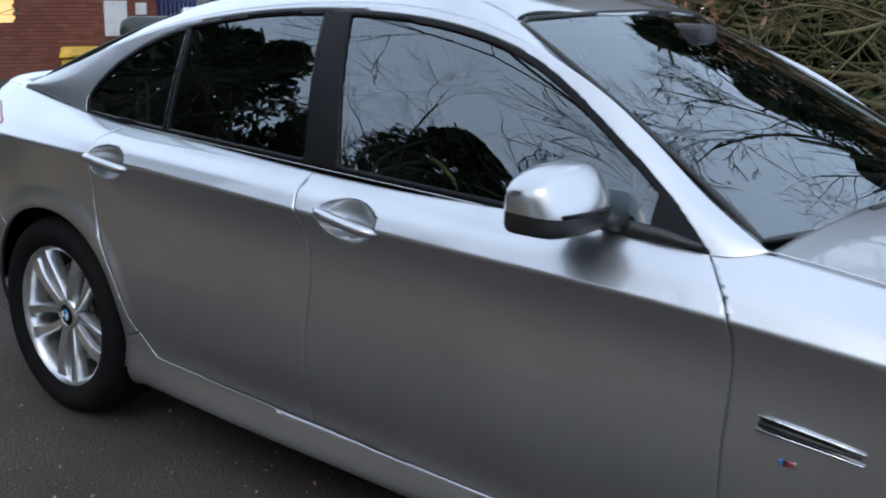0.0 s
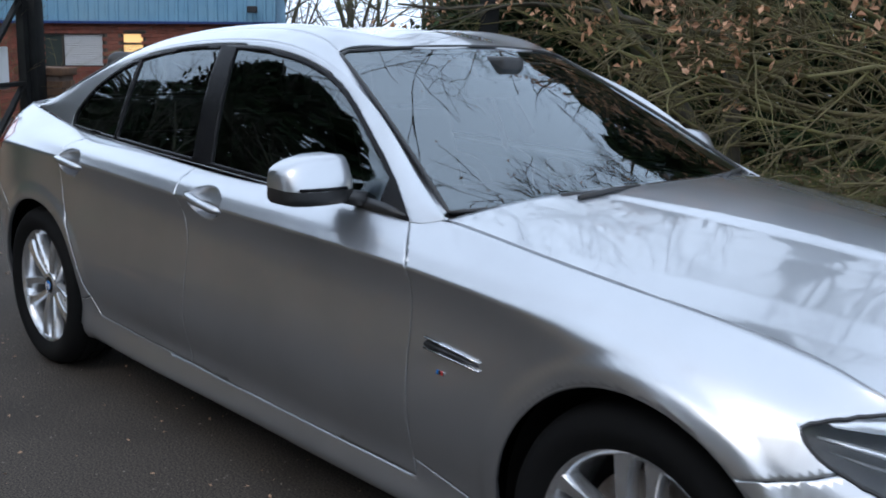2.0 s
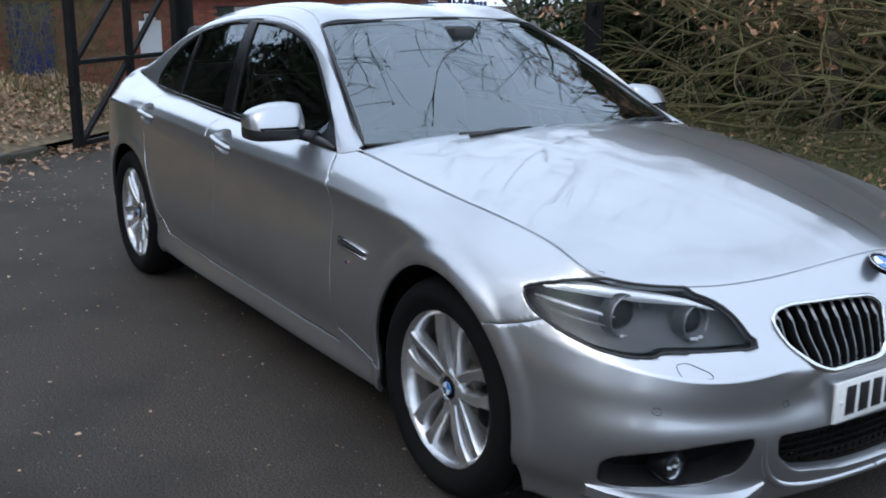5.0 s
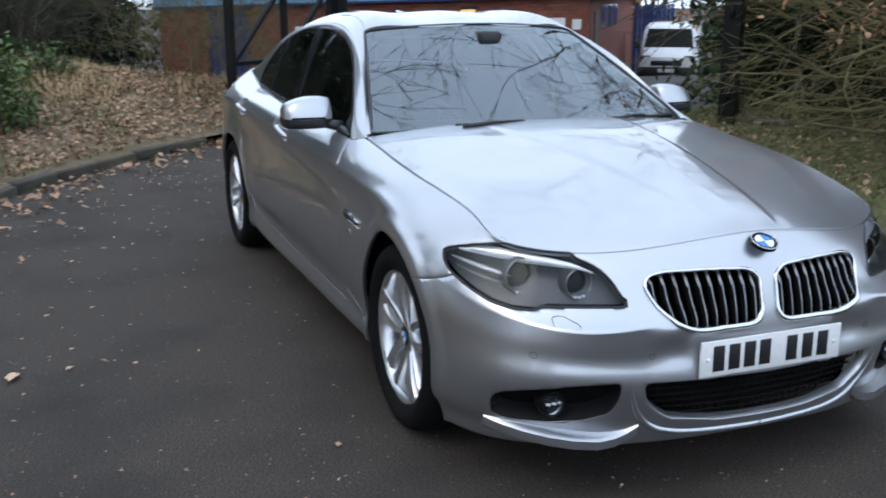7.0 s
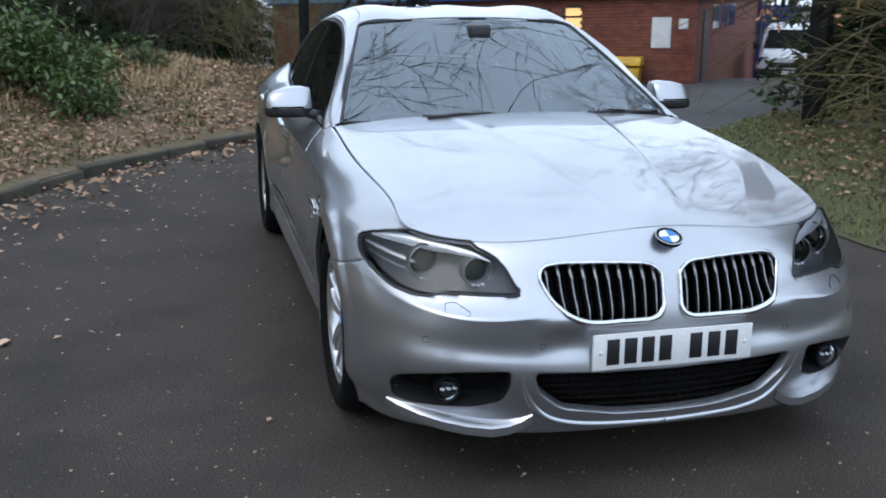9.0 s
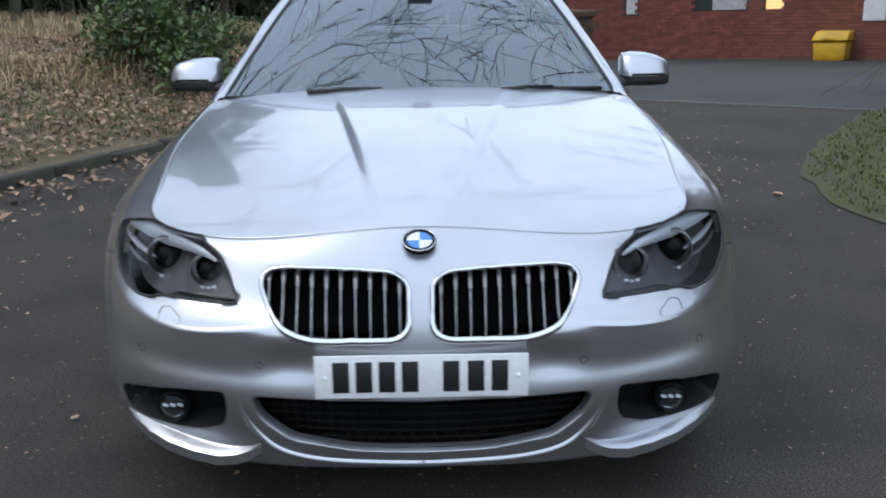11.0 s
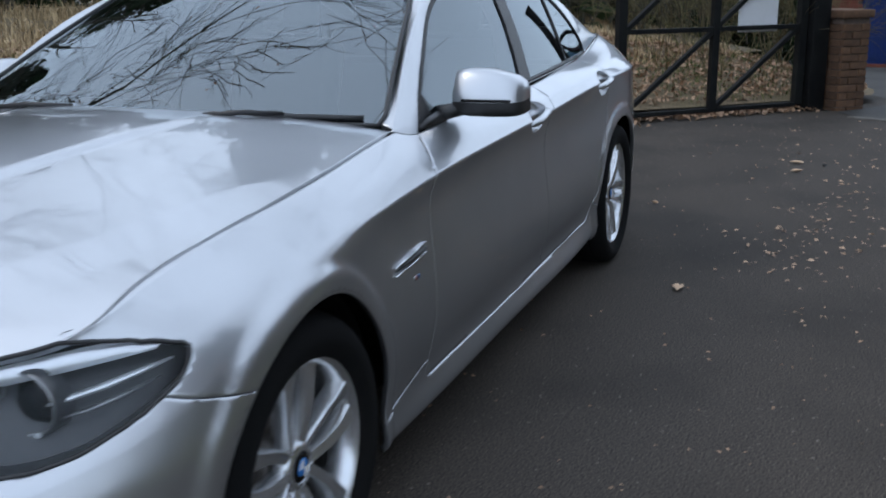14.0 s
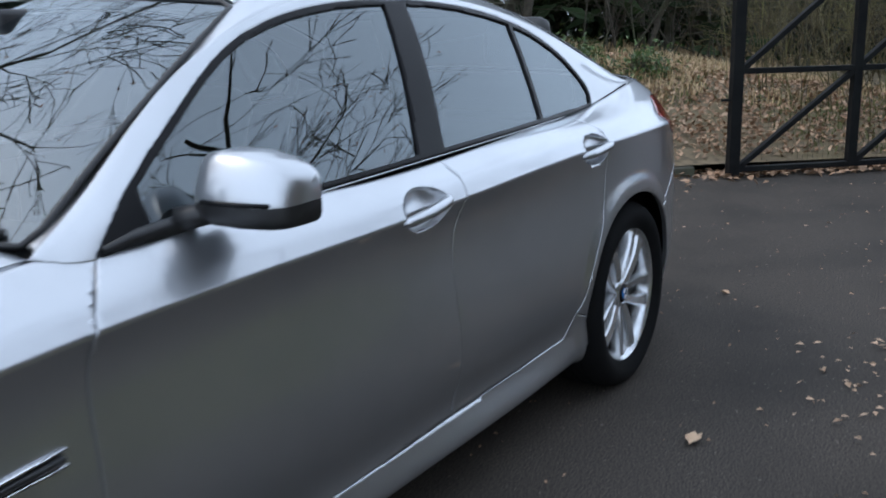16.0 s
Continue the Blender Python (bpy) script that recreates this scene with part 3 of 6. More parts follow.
for sgn in (0, 1):
    for name, lab in (("front_door", ""), ("rear_door", ""), ("sill", ""), ("front_wing", ""), ("rest", "")):
        pname = {"rest": "rear_quarter_panel"}.get(name, name)
        part(pname, hem(lift(sorted_side[name], sgn), 0.002), PAINT, car, lab)
    part("tail_lamp", hem(lift(sorted_side["tail_lamp"], sgn), 0.002, 0.03), REDLENS, car, "red rear lamp lens")
part("front_bumper", hem(lift(sorted_side["front_bumper"], both=True), 0.0015, 0.03), PAINT, car)
part("rear_bumper", hem(lift(sorted_side["rear_bumper"], both=True)), PAINT, car)
shell = [f for k in ("front_door", "rear_door", "sill", "front_wing", "rest", "front_bumper", "rear_bumper") for f in sorted_side[k]]
part("inner_shell", lift(shell, both=True, push=0.016), UNDER, car, "dark inner body behind the panel gaps")

# bonnet
P_BON = spline(*mirrored(side_ku, SIDE[-1]), np.linspace(side_ku[7], side_ku[11], 70))
FRONT_EDGE = spline(*mirrored(side_ku, SIDE[-1]), np.linspace(side_ku[11], side_ku[13], 150))
Q_BON = spline(np.linspace(0, 1, 6), [(.922, 0, 1.000), (1.28, 0, .977), (1.65, 0, .935), (1.98, 0, .875), (2.15, 0, .832), (2.235, 0, .795)], np.linspace(0, 1, 70))
REAR_EDGE = spline(np.linspace(0, 1.667, 6), [(.80, .78, .945), (.838, .5, .980), (.905, .22, .996), (.922, 0, 1.000), (.905, -.22, .996), (.838, -.5, .980)], np.linspace(0, 1, 150))


def coons(p, q, a, b):
    """A patch between two long edges p, q and two short ones a (at the start), b (at the end)."""
    s, w = np.linspace(0, 1, len(p))[None, :, None], np.linspace(0, 1, len(a))[:, None, None]
    w = np.concatenate([w, w, 1 - (1 - w) ** 2], axis=2)
    ruled = (1 - w) * p[None] + w * q[None]
    across = (1 - s) * a[:, None] + s * b[:, None]
    corners = (1 - w) * ((1 - s) * p[0] + s * p[-1]) + w * ((1 - s) * q[0] + s * q[-1])
    return ruled + across - corners


bon = coons(P_BON, Q_BON, REAR_EDGE, FRONT_EDGE)
yc = .095 + (2.24 - bon[..., 0]) * .175
rise = np.clip((yc + .018 - bon[..., 1]) / .036, 0, 1)
fade = np.clip((2.24 - bon[..., 0]) / .5, 0, 1) * np.clip((bon[..., 0] - .85) / .4, 0, 1)
lip = np.clip((2.25 - bon[..., 0]) / .1, 0, 1) * np.clip((bon[..., 0] - .9) / .1, 0, 1)
bon[..., 2] += .010 * rise * rise * (3 - 2 * rise) * (.25 + .75 * fade) * lip
away = bon[..., 1] - (.728 - .26 * (bon[..., 0] - 1.21) - .16 * np.maximum(0, bon[..., 0] - 1.21) ** 2)
ridge = np.where(away > 0, 1 - away / .12, 1 + away / .26)
bon[..., 2] += .007 * np.clip(ridge, 0, 1) * np.clip((bon[..., 0] - 1.1) / .4, 0, 1) * np.clip((2.12 - bon[..., 0]) / .25, 0, 1)


def patch_mesh(g):
    """A bmesh of a grid of the half car, facing outwards."""
    bm = grid_mesh(g)
    bm.normal_update()
    if sum((f.normal.z + f.normal.y) * f.calc_area() for f in bm.faces) < 0:
        bmesh.ops.reverse_faces(bm, faces=bm.faces[:])
        bm.normal_update()
    return bm


bon_bm = patch_mesh(bon)
part("bonnet", hem(lift(bon_bm.faces, both=True), 0.0038), PAINT, car)

# cabin: belt, roof rail, screen edge, middle
CABIN = [
    [(-2.02, .66, 1.036), (-1.75, .693, 1.009), (-1.484, .723, .984), (-1.0, .765, .968), (-.4, .79, .953), (.1, .803, .94), (.45, .812, .93), (.65, .815, .925), (.74, .81, .928), (.80, .785, .942)],
    [(-2.01, .655, 1.045), (-1.735, .668, 1.07), (-1.45, .675, 1.10), (-1.0, .69, 1.145), (-.45, .70, 1.165), (0, .705, 1.15), (.33, .725, 1.10), (.55, .758, 1.035), (.70, .78, .975), (.80, .785, .944)],
    [(-2.0, .64, 1.052), (-1.72, .632, 1.135), (-1.42, .615, 1.232), (-1.0, .594, 1.325), (-.5, .583, 1.368), (-.1, .590, 1.348), (.2, .627, 1.266), (.45, .680, 1.148), (.65, .735, 1.02), (.80, .785, .946)],
]
ROOF = [
    CABIN[2],
    [(-2.0, .60, 1.062), (-1.72, .575, 1.160), (-1.42, .548, 1.272), (-1.0, .52, 1.365), (-.5, .508, 1.405), (-.1, .522, 1.385), (.13, .565, 1.298), (.38, .628, 1.162), (.60, .690, 1.04), (.772, .745, .956)],
    [(-2.0, .33, 1.078), (-1.72, .32, 1.195), (-1.42, .30, 1.300), (-1.0, .29, 1.384), (-.5, .28, 1.420), (-.08, .285, 1.402), (.23, .30, 1.327), (.46, .33, 1.215), (.70, .36, 1.08), (.90, .38, .972)],
    [(-2.0, 0, 1.085), (-1.72, 0, 1.205), (-1.42, 0, 1.312), (-1.0, 0, 1.392), (-.5, 0, 1.428), (-.07, 0, 1.412), (.26, 0, 1.338), (.49, 0, 1.232), (.74, 0, 1.09), (.95, 0, .975)],
]
cab_grid, _, _ = loft(CABIN, 300, 44)
cab = patch_mesh(cab_grid)
LOWER = [(-1.535, .981), (-1.0, .971), (-.4, .956), (.1, .943), (.45, .933), (.70, .927)]
UPPER = flow([(.70, .927), (.60, 1.008), (.42, 1.122), (.18, 1.252), (-.12, 1.329), (-.5, 1.351), (-1.0, 1.310), (-1.36, 1.207), (-1.52, 1.10), (-1.565, 1.02), (-1.535, .981)], 10)
DLO = LOWER[:-1] + UPPER[:-1]


def shrink(poly, d):
    """A polygon drawn in by d."""
    p = np.asarray(poly, float)
    t = np.roll(p, -1, 0) - np.roll(p, 1, 0)
    nrm = np.stack([-t[:, 1], t[:, 0]], 1) / np.maximum(np.linalg.norm(t, axis=1, keepdims=True), 1e-9)
    area = (p[:, 0] * np.roll(p[:, 1], -1) - p[:, 1] * np.roll(p[:, 0], -1)).sum()
    return p + nrm * d * (1 if area > 0 else -1)


OPEN = shrink(DLO, .014)
CABZ = [
    ("quarter_glass", lambda co: np.maximum(inside(co[:, [0, 2]], OPEN), inside(co[:, [0, 2]], [(-2, .9), (-1.075, .9), (-1.155, 1.4), (-2, 1.4)]))),
    ("rear_glass", lambda co: np.maximum(inside(co[:, [0, 2]], OPEN), inside(co[:, [0, 2]], [(-1.05, .9), (-.425, .9), (-.575, 1.4), (-1.13, 1.4)]))),
    ("front_glass", lambda co: np.maximum(inside(co[:, [0, 2]], OPEN), inside(co[:, [0, 2]], [(-.295, .9), (.56, .9), (.56, 1.4), (-.475, 1.4)]))),
    ("window_trim", zone("xz", DLO)),
]
sorted_cab = sort_faces(cab, CABZ)
for sgn in (0, 1):
    part("cabin_side_panel", hem(lift(sorted_cab["rest"], sgn), 0.0005, 0.02), PAINT, car)
    part("window_trim", hem(lift(sorted_cab["window_trim"], sgn), 0.0, 0.012), GLOSSBLACK, car, "gloss black window surround")
    for k, nm in (("quarter_glass", "rear_quarter_window"), ("rear_glass", "rear_side_window"), ("front_glass", "front_side_window")):
        b = lift(sorted_cab[k], sgn, push=0.006)
        part(nm, b, TINTED, car, "tinted side window")

roof_grid, roof_ku, roof_kv = loft(ROOF, 260, 50, round_v=True)
U = np.linspace(0, roof_ku[-1], 260)
V = np.linspace(0, roof_kv[-1], 50)
head_u = roof_ku[5] + .62 * (roof_ku[6] - roof_ku[5])
tail_u = roof_ku[2] + .35 * (roof_ku[3] - roof_ku[2])
hi, ti, rj = int(np.searchsorted(U, head_u)), int(np.searchsorted(U, tail_u)), int(np.searchsorted(V, roof_kv[1]))


def sub(i0, i1, j0, j1):
    return patch_mesh(roof_grid[j0:j1 + 1, i0:i1 + 1])


rail = sub(0, 259, 0, rj)
for sgn in (0, 1):
    part("roof_rail", hem(lift(rail.faces, sgn), 0.001), PAINT, car)
def screen_patch(t, tc, b, bc, bulge, nu=40, nv=60):
    """A smoothly bowed screen from its top corner and middle and its foot's corner and middle."""
    t, tc, b, bc = (np.array(p, float) for p in (t, tc, b, bc))
    u, v = np.linspace(0, 1, nu)[None, :, None], np.linspace(1, 0, nv)[:, None, None]
    edge, mid = t + (b - t) * u, tc + (bc - tc) * u
    g = mid + (edge - mid) * np.concatenate([v**2, v, v**2], axis=2)
    nrm = np.cross(bc - tc, np.array([0, 1.0, 0]))
    nrm *= np.sign(nrm[2]) / np.linalg.norm(nrm)
    return g + nrm * bulge * 4 * u * (1 - u)


WS = screen_patch(roof_grid[rj, hi], roof_grid[-1, hi], (.772, .745, .956), (.95, 0, .975), .012)
RS = screen_patch(roof_grid[rj, ti], roof_grid[-1, ti], (-2.0, .60, 1.062), (-2.0, 0, 1.085), .012)
roof_bm = sub(ti, hi, rj, 49)
part("roof", hem(lift(roof_bm.faces, both=True), 0.0015), PAINT, car)
for name, g, mat, lab in (("windscreen", WS, CLEAR, "clear laminated windscreen glass"), ("rear_screen", RS, TINTED, "tinted rear window")):
    b = patch_mesh(g)
    part(name, lift(b.faces, both=True, push=0.003), mat, car, lab)
    e = bmesh.new()
    for run in loops_of(lift(b.faces, both=True, push=0.002)):
        tube(e, thin(run, .03), .007, 6, True)
    part("screen_seal", e, BLACK, car)

# boot lid
DECK_A = spline(*mirrored(side_ku, SIDE[-1]), np.linspace(side_ku[0], side_ku[3], 50))
DECK_B = spline([0, .5, .9, 1], [(-2.0, 0, 1.085), (-2.0, .33, 1.078), (-2.0, .62, 1.058), (-2.02, .66, 1.036)], np.linspace(0, 1, 50))
w = np.linspace(0, 1, 30)[:, None, None]
deck = (1 - w) * DECK_A[None] + w * DECK_B[None]
deck[..., 2] -= .012 * np.sin(np.pi * w[..., 0])
deck_bm = patch_mesh(deck)
part("boot_lid", hem(lift(deck_bm.faces, both=True)), PAINT, car)
# ---- the car: lamps, grilles, wheels, mirrors, cabin ----
nose_pts = np.array([v.co for v in side.verts if v.co.x > 1.5])
side_pts = np.array([v.co for v in side.verts])


def plane_at(pts, ia, ib, io, a, b):
    """Value of coordinate io at (a, b), from a plane through the surface's nearest points."""
    d = (pts[:, ia] - a) ** 2 + (pts[:, ib] - b) ** 2
    near = pts[np.argsort(d)[:10]]
    m = np.stack([near[:, ia] - a, near[:, ib] - b, np.ones(len(near))], 1)
    fit = np.linalg.lstsq(m, near[:, io], rcond=None)[0][2]
    return float(min(max(fit, near[:, io].min() - .01), near[:, io].max() + .01))


def nose_x(y, z):
    """How far forward the nose reaches at a height and width."""
    return plane_at(nose_pts, 1, 2, 0, abs(y), z)


def side_y(x, z):
    """Half the body's width at a place along it and a height."""
    return plane_at(side_pts, 0, 2, 1, x, z)


for sgn, s in ((0, 1), (1, -1)):
    # handles in their recesses
    b = lift(sorted_side["recess"], sgn)
    for v in b.verts:
        cx, cz, ax, az = (-.19, .862, .098, .050) if v.co.x > -.7 else (-1.172, .885, .092, .048)
        e = ((v.co.x - cx) / ax) ** 2 + ((v.co.z - cz) / az) ** 2
        v.co.y -= s * .032 * max(0.0, 1 - e) ** .6
    halves = [[f for f in b.faces if (f.calc_center_median().x > -.7) == front] for front in (True, False)]
    for faces, cx, cz, tilt in ((halves[0], -.19, .862, .03), (halves[1], -1.172, .885, .02)):
        q = bmesh.new()
        made = {}
        for f in faces:
            ring = []
            for v in f.verts:
                if v not in made or made[v] is None:
                    made[v] = q.verts.new(v.co)
                ring.append(made[v])
            q.faces.new(ring)
        cup = part("handle_recess", q, PAINT, car)
        h = bmesh.new()
        pts, rad = [], []
        for k in range(13):
            t = k / 12 * 2 - 1
            x = cx + t * .105
            z = cz - tilt * t * .5 - .002
            pts.append((x, s * (side_y(x, z) + .010 * (1 - t**4) - .006 * abs(t) ** 6), z))
            rad.append(.0165 * (1 - .45 * abs(t) ** 5))
        tube(h, pts, rad, 10, flat=.8)
        part("door_handle", h, PAINT, car)
    b.free()

    # head lamp
    lens = lift(sorted_side["lamp"], sgn)
    e = bmesh.new()
    for run in loops_of(lens):
        tube(e, thin(run, .010), .0042, 6, True)
    house = lift(sorted_side["lamp"], sgn)
    for v in house.verts:
        v.co += Vector((-.055, -s * .035, -.010))
    deep = max(loops_of(house), key=len)
    lamp = part("headlight", house, LAMPGREY, car, "clear-lensed headlight with two round projectors")
    part("lens", lens, LENS, lamp, "clear lens")
    part("seal", e, BLACK, lamp)
    wall = bmesh.new()
    for run in [max(loops_of(lift(sorted_side["lamp"], sgn, push=.002)), key=len)]:
        back = [wall.verts.new(p) for p in deep]
        fore = [wall.verts.new(p) for p in run]
        if len(back) == len(fore):
            for k in range(len(fore)):
                wall.faces.new((fore[k - 1], fore[k], back[k], back[k - 1]))
    bmesh.ops.remove_doubles(wall, verts=wall.verts[:], dist=.0006)
    part("surround", wall, LAMPGREY, lamp)
    for y, z, r in ((.680, .668, .056), (.548, .660, .046)):
        x = nose_x(y, z) - (.066 if y > .6 else .054)
        ring = bmesh.new()
        revolve(ring, [(r * .90, .006), (r * .92, .011), (r * .97, .012), (r, .008)], (x, s * y, z), 36, "x")
        part("light_ring", ring, BOWL, lamp, "pale ring round a projector")
        barrel = bmesh.new()
        revolve(barrel, [(r * .995, .009), (r * 1.02, .002), (r * 1.05, -.03)], (x, s * y, z), 36, "x")
        part("projector_barrel", barrel, LAMPGREY, lamp)
        ball = bmesh.new()
        revolve(ball, [(.001, .012), (r * .3, .010), (r * .55, .002), (r * .76, -.012), (r * .82, -.02)], (x, s * y, z), 32, "x")
        part("projector", ball, GLOSSBLACK, lamp, "dark glass projector")
        for a in (-110, -90, -70):
            chip = bmesh.new()
            t = math.radians(a)
            box(chip, (-.003, -.005, -.004), (.003, .005, .004), pose(x + .014, s * y + .93 * r * math.cos(t), z + .93 * r * math.sin(t)), .001)
            part("light_chip", chip, WHITE_ENAMEL, lamp)
    brow = bmesh.new()
    top = [(.818, .736, .010), (.785, .745, .022), (.73, .745, .028), (.67, .738, .028), (.61, .729, .022), (.56, .719, .015), (.518, .700, .006)]
    rows = [[], [], []]
    for y, z, wd in top:
        for j, (dz, dx) in enumerate(((-.002, -.008 - wd * .8), (-wd, -.005), (-wd - .003, -.030))):
            rows[j].append(brow.verts.new((nose_x(y, z + dz) + dx, s * y, z + dz)))
    for k in range(len(top) - 1):
        for j in (0, 1):
            brow.faces.new((rows[j][k], rows[j][k + 1], rows[j + 1][k + 1], rows[j + 1][k]))
    part("light_strip", brow, SATIN, lamp, "white eyebrow light strip")
    wing_bar = bmesh.new()
    tube(wing_bar, [(nose_x(y, z) - dx, s * (y - .012), z) for y, z, dx in ((.846, .706, .010), (.82, .697, .012), (.785, .685, .016), (.745, .674, .022), (.722, .668, .03))], [.003, .008, .010, .008, .004], 8, flat=.6)
    part("side_light_bar", wing_bar, SATIN, lamp, "pale side light bar")
    low_bar = bmesh.new()
    tube(low_bar, [(nose_x(y, z) - dx, s * (y - .010), z) for y, z, dx in ((.842, .684, .012), (.81, .668, .016), (.775, .655, .022), (.745, .648, .03))], [.002, .005, .006, .003], 8, flat=.6)
    part("side_light_bar", low_bar, BOWL, lamp, "pale side light bar")
    rf = bmesh.new()
    box(rf, (-.006, -.008, -.006), (.006, .008, .006), pose(nose_x(.838, .728) - .014, s * .832, .728, 0, 0, s * 58), .003)
    part("side_marker", rf, AMBER, lamp, "small amber side marker")

    # kidney grille
    kb = lift(sorted_side["kidney"], sgn)
    ring = bmesh.new()
    for run in loops_of(kb):
        line = thin(run, .010)
        tube(ring, line, [.0062 + .0050 * min(1, max(0, (.60 - q.z) / .05)) for q in line], 8, True)
    grille = part("kidney_grille", lift(sorted_side["kidney"], sgn, push=.06), UNDER, car, "black backing behind chrome-edged slats")
    part("chrome_frame", ring, CHROME, grille, "chrome frame")
    kb.free()
    poly = np.array(KIDNEY)
    for k in range(10):
        y = .050 + k * .0358
        zs = [z for z in np.linspace(.5, .72, 120) if inside(np.array([[y, z]]), poly)[0] < -.004]
        if len(zs) < 8:
            continue
        sl = bmesh.new()
        n = 9
        ring0 = []
        for i in range(n):
            z = zs[0] + (zs[-1] - zs[0]) * (i / (n - 2) * .74 if i < n - 1 else 1)
            x = nose_x(y, z) - .004 - (.014 if i == n - 1 else 0)
            ring0.append([sl.verts.new((x + dx, s * y + dy, z)) for dx, dy in ((0, -.0048), (.004, -.0019), (.004, .0019), (0, .0048), (-.045, .004), (-.045, -.004))])
        for a, c in zip(ring0, ring0[1:]):
            for i in range(6):
                f = sl.faces.new((a[i], a[(i + 1) % 6], c[(i + 1) % 6], c[i]))
                f.material_index = 1 if i == 1 or (i in (0, 2) and a is ring0[-2]) else 0
        sl.faces.new(ring0[0][::-1]), sl.faces.new(ring0[-1])
        part("slat", sl, (GLOSSBLACK, BOWL), grille)

    # fog lamp in its pocket
    pocket = part("fog_pocket", lift(sorted_side["fog"], sgn, push=.07), UNDER, car, "black plastic pocket")
    fog = bmesh.new()
    y, z = .652, .312
    x = nose_x(y, z) - .022
    revolve(fog, [(.001, -.012), (.02, -.010), (.030, -.004), (.034, .002), (.038, .004), (.042, .002), (.044, -.05)], (x, s * y, z), 28, "x")
    fl = part("fog_lamp", fog, GLOSSBLACK, car, "round dark fog lamp")
    wall = bmesh.new()
    outer, inner = lift(sorted_side["fog"], sgn), lift(sorted_side["fog"], sgn, push=.07)
    for run, deep in zip(loops_of(outer), loops_of(inner)):
        if len(run) == len(deep):
            fore, back = [wall.verts.new(q) for q in run], [wall.verts.new(q) for q in deep]
            for k in range(len(fore)):
                wall.faces.new((fore[k - 1], fore[k], back[k], back[k - 1]))
    part("pocket_wall", wall, BLACK, pocket)
    lens = bmesh.new()
    revolve(lens, [(.001, .012), (.016, .010), (.028, .005), (.034, 0)], (x, s * y, z), 24, "x")
    part("lens", lens, LENS, fl, "clear lens")
    for k in range(3):
        q = bmesh.new()
        box(q, (-.002, -.007, -.004), (.002, .007, .004), pose(x + .004, s * y + (k - 1) * .019, z + .004, -20, 0, 0), .001)
        part("light_chip", q, WHITE_ENAMEL, fl, "small bright light chip")

    # blade below the pocket and shelf above it
    blade = bmesh.new()
    rows = []
    for y, zt, out in ((.412, .248, .002), (.445, .225, .012), (.48, .212, .024), (.53, .205, .036), (.60, .209, .042), (.67, .219, .044), (.73, .229, .034), (.78, .240, .018), (.812, .250, .002)):
        x0 = nose_x(y, zt)
        rows.append([blade.verts.new((x0 + ox, s * (y + oy), zt + oz)) for ox, oy, oz in ((-.030, -.006, .030), (out - .010, 0, .004), (out, .002, -.006), (out - .004, .002, -.034), (-.03, -.004, -.05), (-.06, -.02, -.01))])
    for a, c in zip(rows, rows[1:]):
        for i in range(6):
            blade.faces.new((a[i], a[(i + 1) % 6], c[(i + 1) % 6], c[i]) if s > 0 else (c[i], c[(i + 1) % 6], a[(i + 1) % 6], a[i]))
    blade.faces.new(rows[0] if s < 0 else rows[0][::-1]), blade.faces.new(rows[-1][::-1] if s < 0 else rows[-1])
    part("bumper_blade", blade, PAINT, car, "", sharp=35)

    # washer cover and parking sensors
    for y, z, r in ((.72, .475, .009), (.40, .470, .009)):
        d = bmesh.new()
        tube(d, [(nose_x(y + r * math.cos(t), z + r * math.sin(t)) + .0002, s * (y + r * math.cos(t)), z + r * math.sin(t)) for t in [k * math.tau / 18 for k in range(18)]], .0008, 4, True)
        part("parking_sensor", d, UNDER, car)
    cov = bmesh.new()
    loop = rounded([(.668, .558), (.662, .583), (.635, .587), (.600, .568), (.603, .558)], .008, 3)
    tube(cov, [(nose_x(y, z) + .0006, s * y, z) for y, z in loop], .0009, 5, True)
    part("washer_cover_seam", cov, UNDER, car)

    # side gill and small tricolour badge
    a = [(x, .654 - .014 * t) for x, t in ((.856, 0), (.92, .35), (.99, .7), (1.04, 1))]
    well = bmesh.new()
    tube(well, [(x, s * (side_y(x, z) - .004), z) for x, z in a], [.017, .016, .013, .007], 10, flat=.5)
    g = part("side_gill", well, BLACK, car, "dark gill with two chrome bars")
    for z0, z1 in ((.668, .651), (.642, .630)):
        gill = bmesh.new()
        a = [(x, z0 + (z1 - z0) * t) for x, t in ((.852, 0), (.92, .35), (.99, .7), (1.045, 1))]
        tube(gill, [(x, s * (side_y(x, z) + .004), z) for x, z in a], [.006, .0062, .005, .0025], 8, flat=.6)
        part("chrome_bar", gill, CHROME, g, "chrome bar")
    bd = None
    for k, mat in enumerate((BLUE_ENAMEL, INK, RED_ENAMEL, CHROME)):
        t = bmesh.new()
        x, z = .915 + (k - 1.5) * .008, .592
        box(t, (-.0032, -.0015, -.0055), (.0032, .0015, .0055), pose(x, s * (side_y(x, z) + .001), z), .0006)
        if bd is None:
            bd = part("tricolour_badge", t, mat, car, "small blue, dark and red badge")
        else:
            part("badge_bar", t, mat, bd)

    # door mirror
    secs = [(.840, .402, .490, .956, 1.058), (.847, .392, .502, .950, 1.069), (.89, .378, .512, .946, 1.075), (.95, .369, .512, .945, 1.073),
            (1.0, .366, .505, .946, 1.064), (1.03, .368, .494, .947, 1.054), (1.047, .372, .480, .950, 1.043), (1.056, .382, .462, .956, 1.026)]
    mb = bmesh.new()
    rings = []
    n = 28
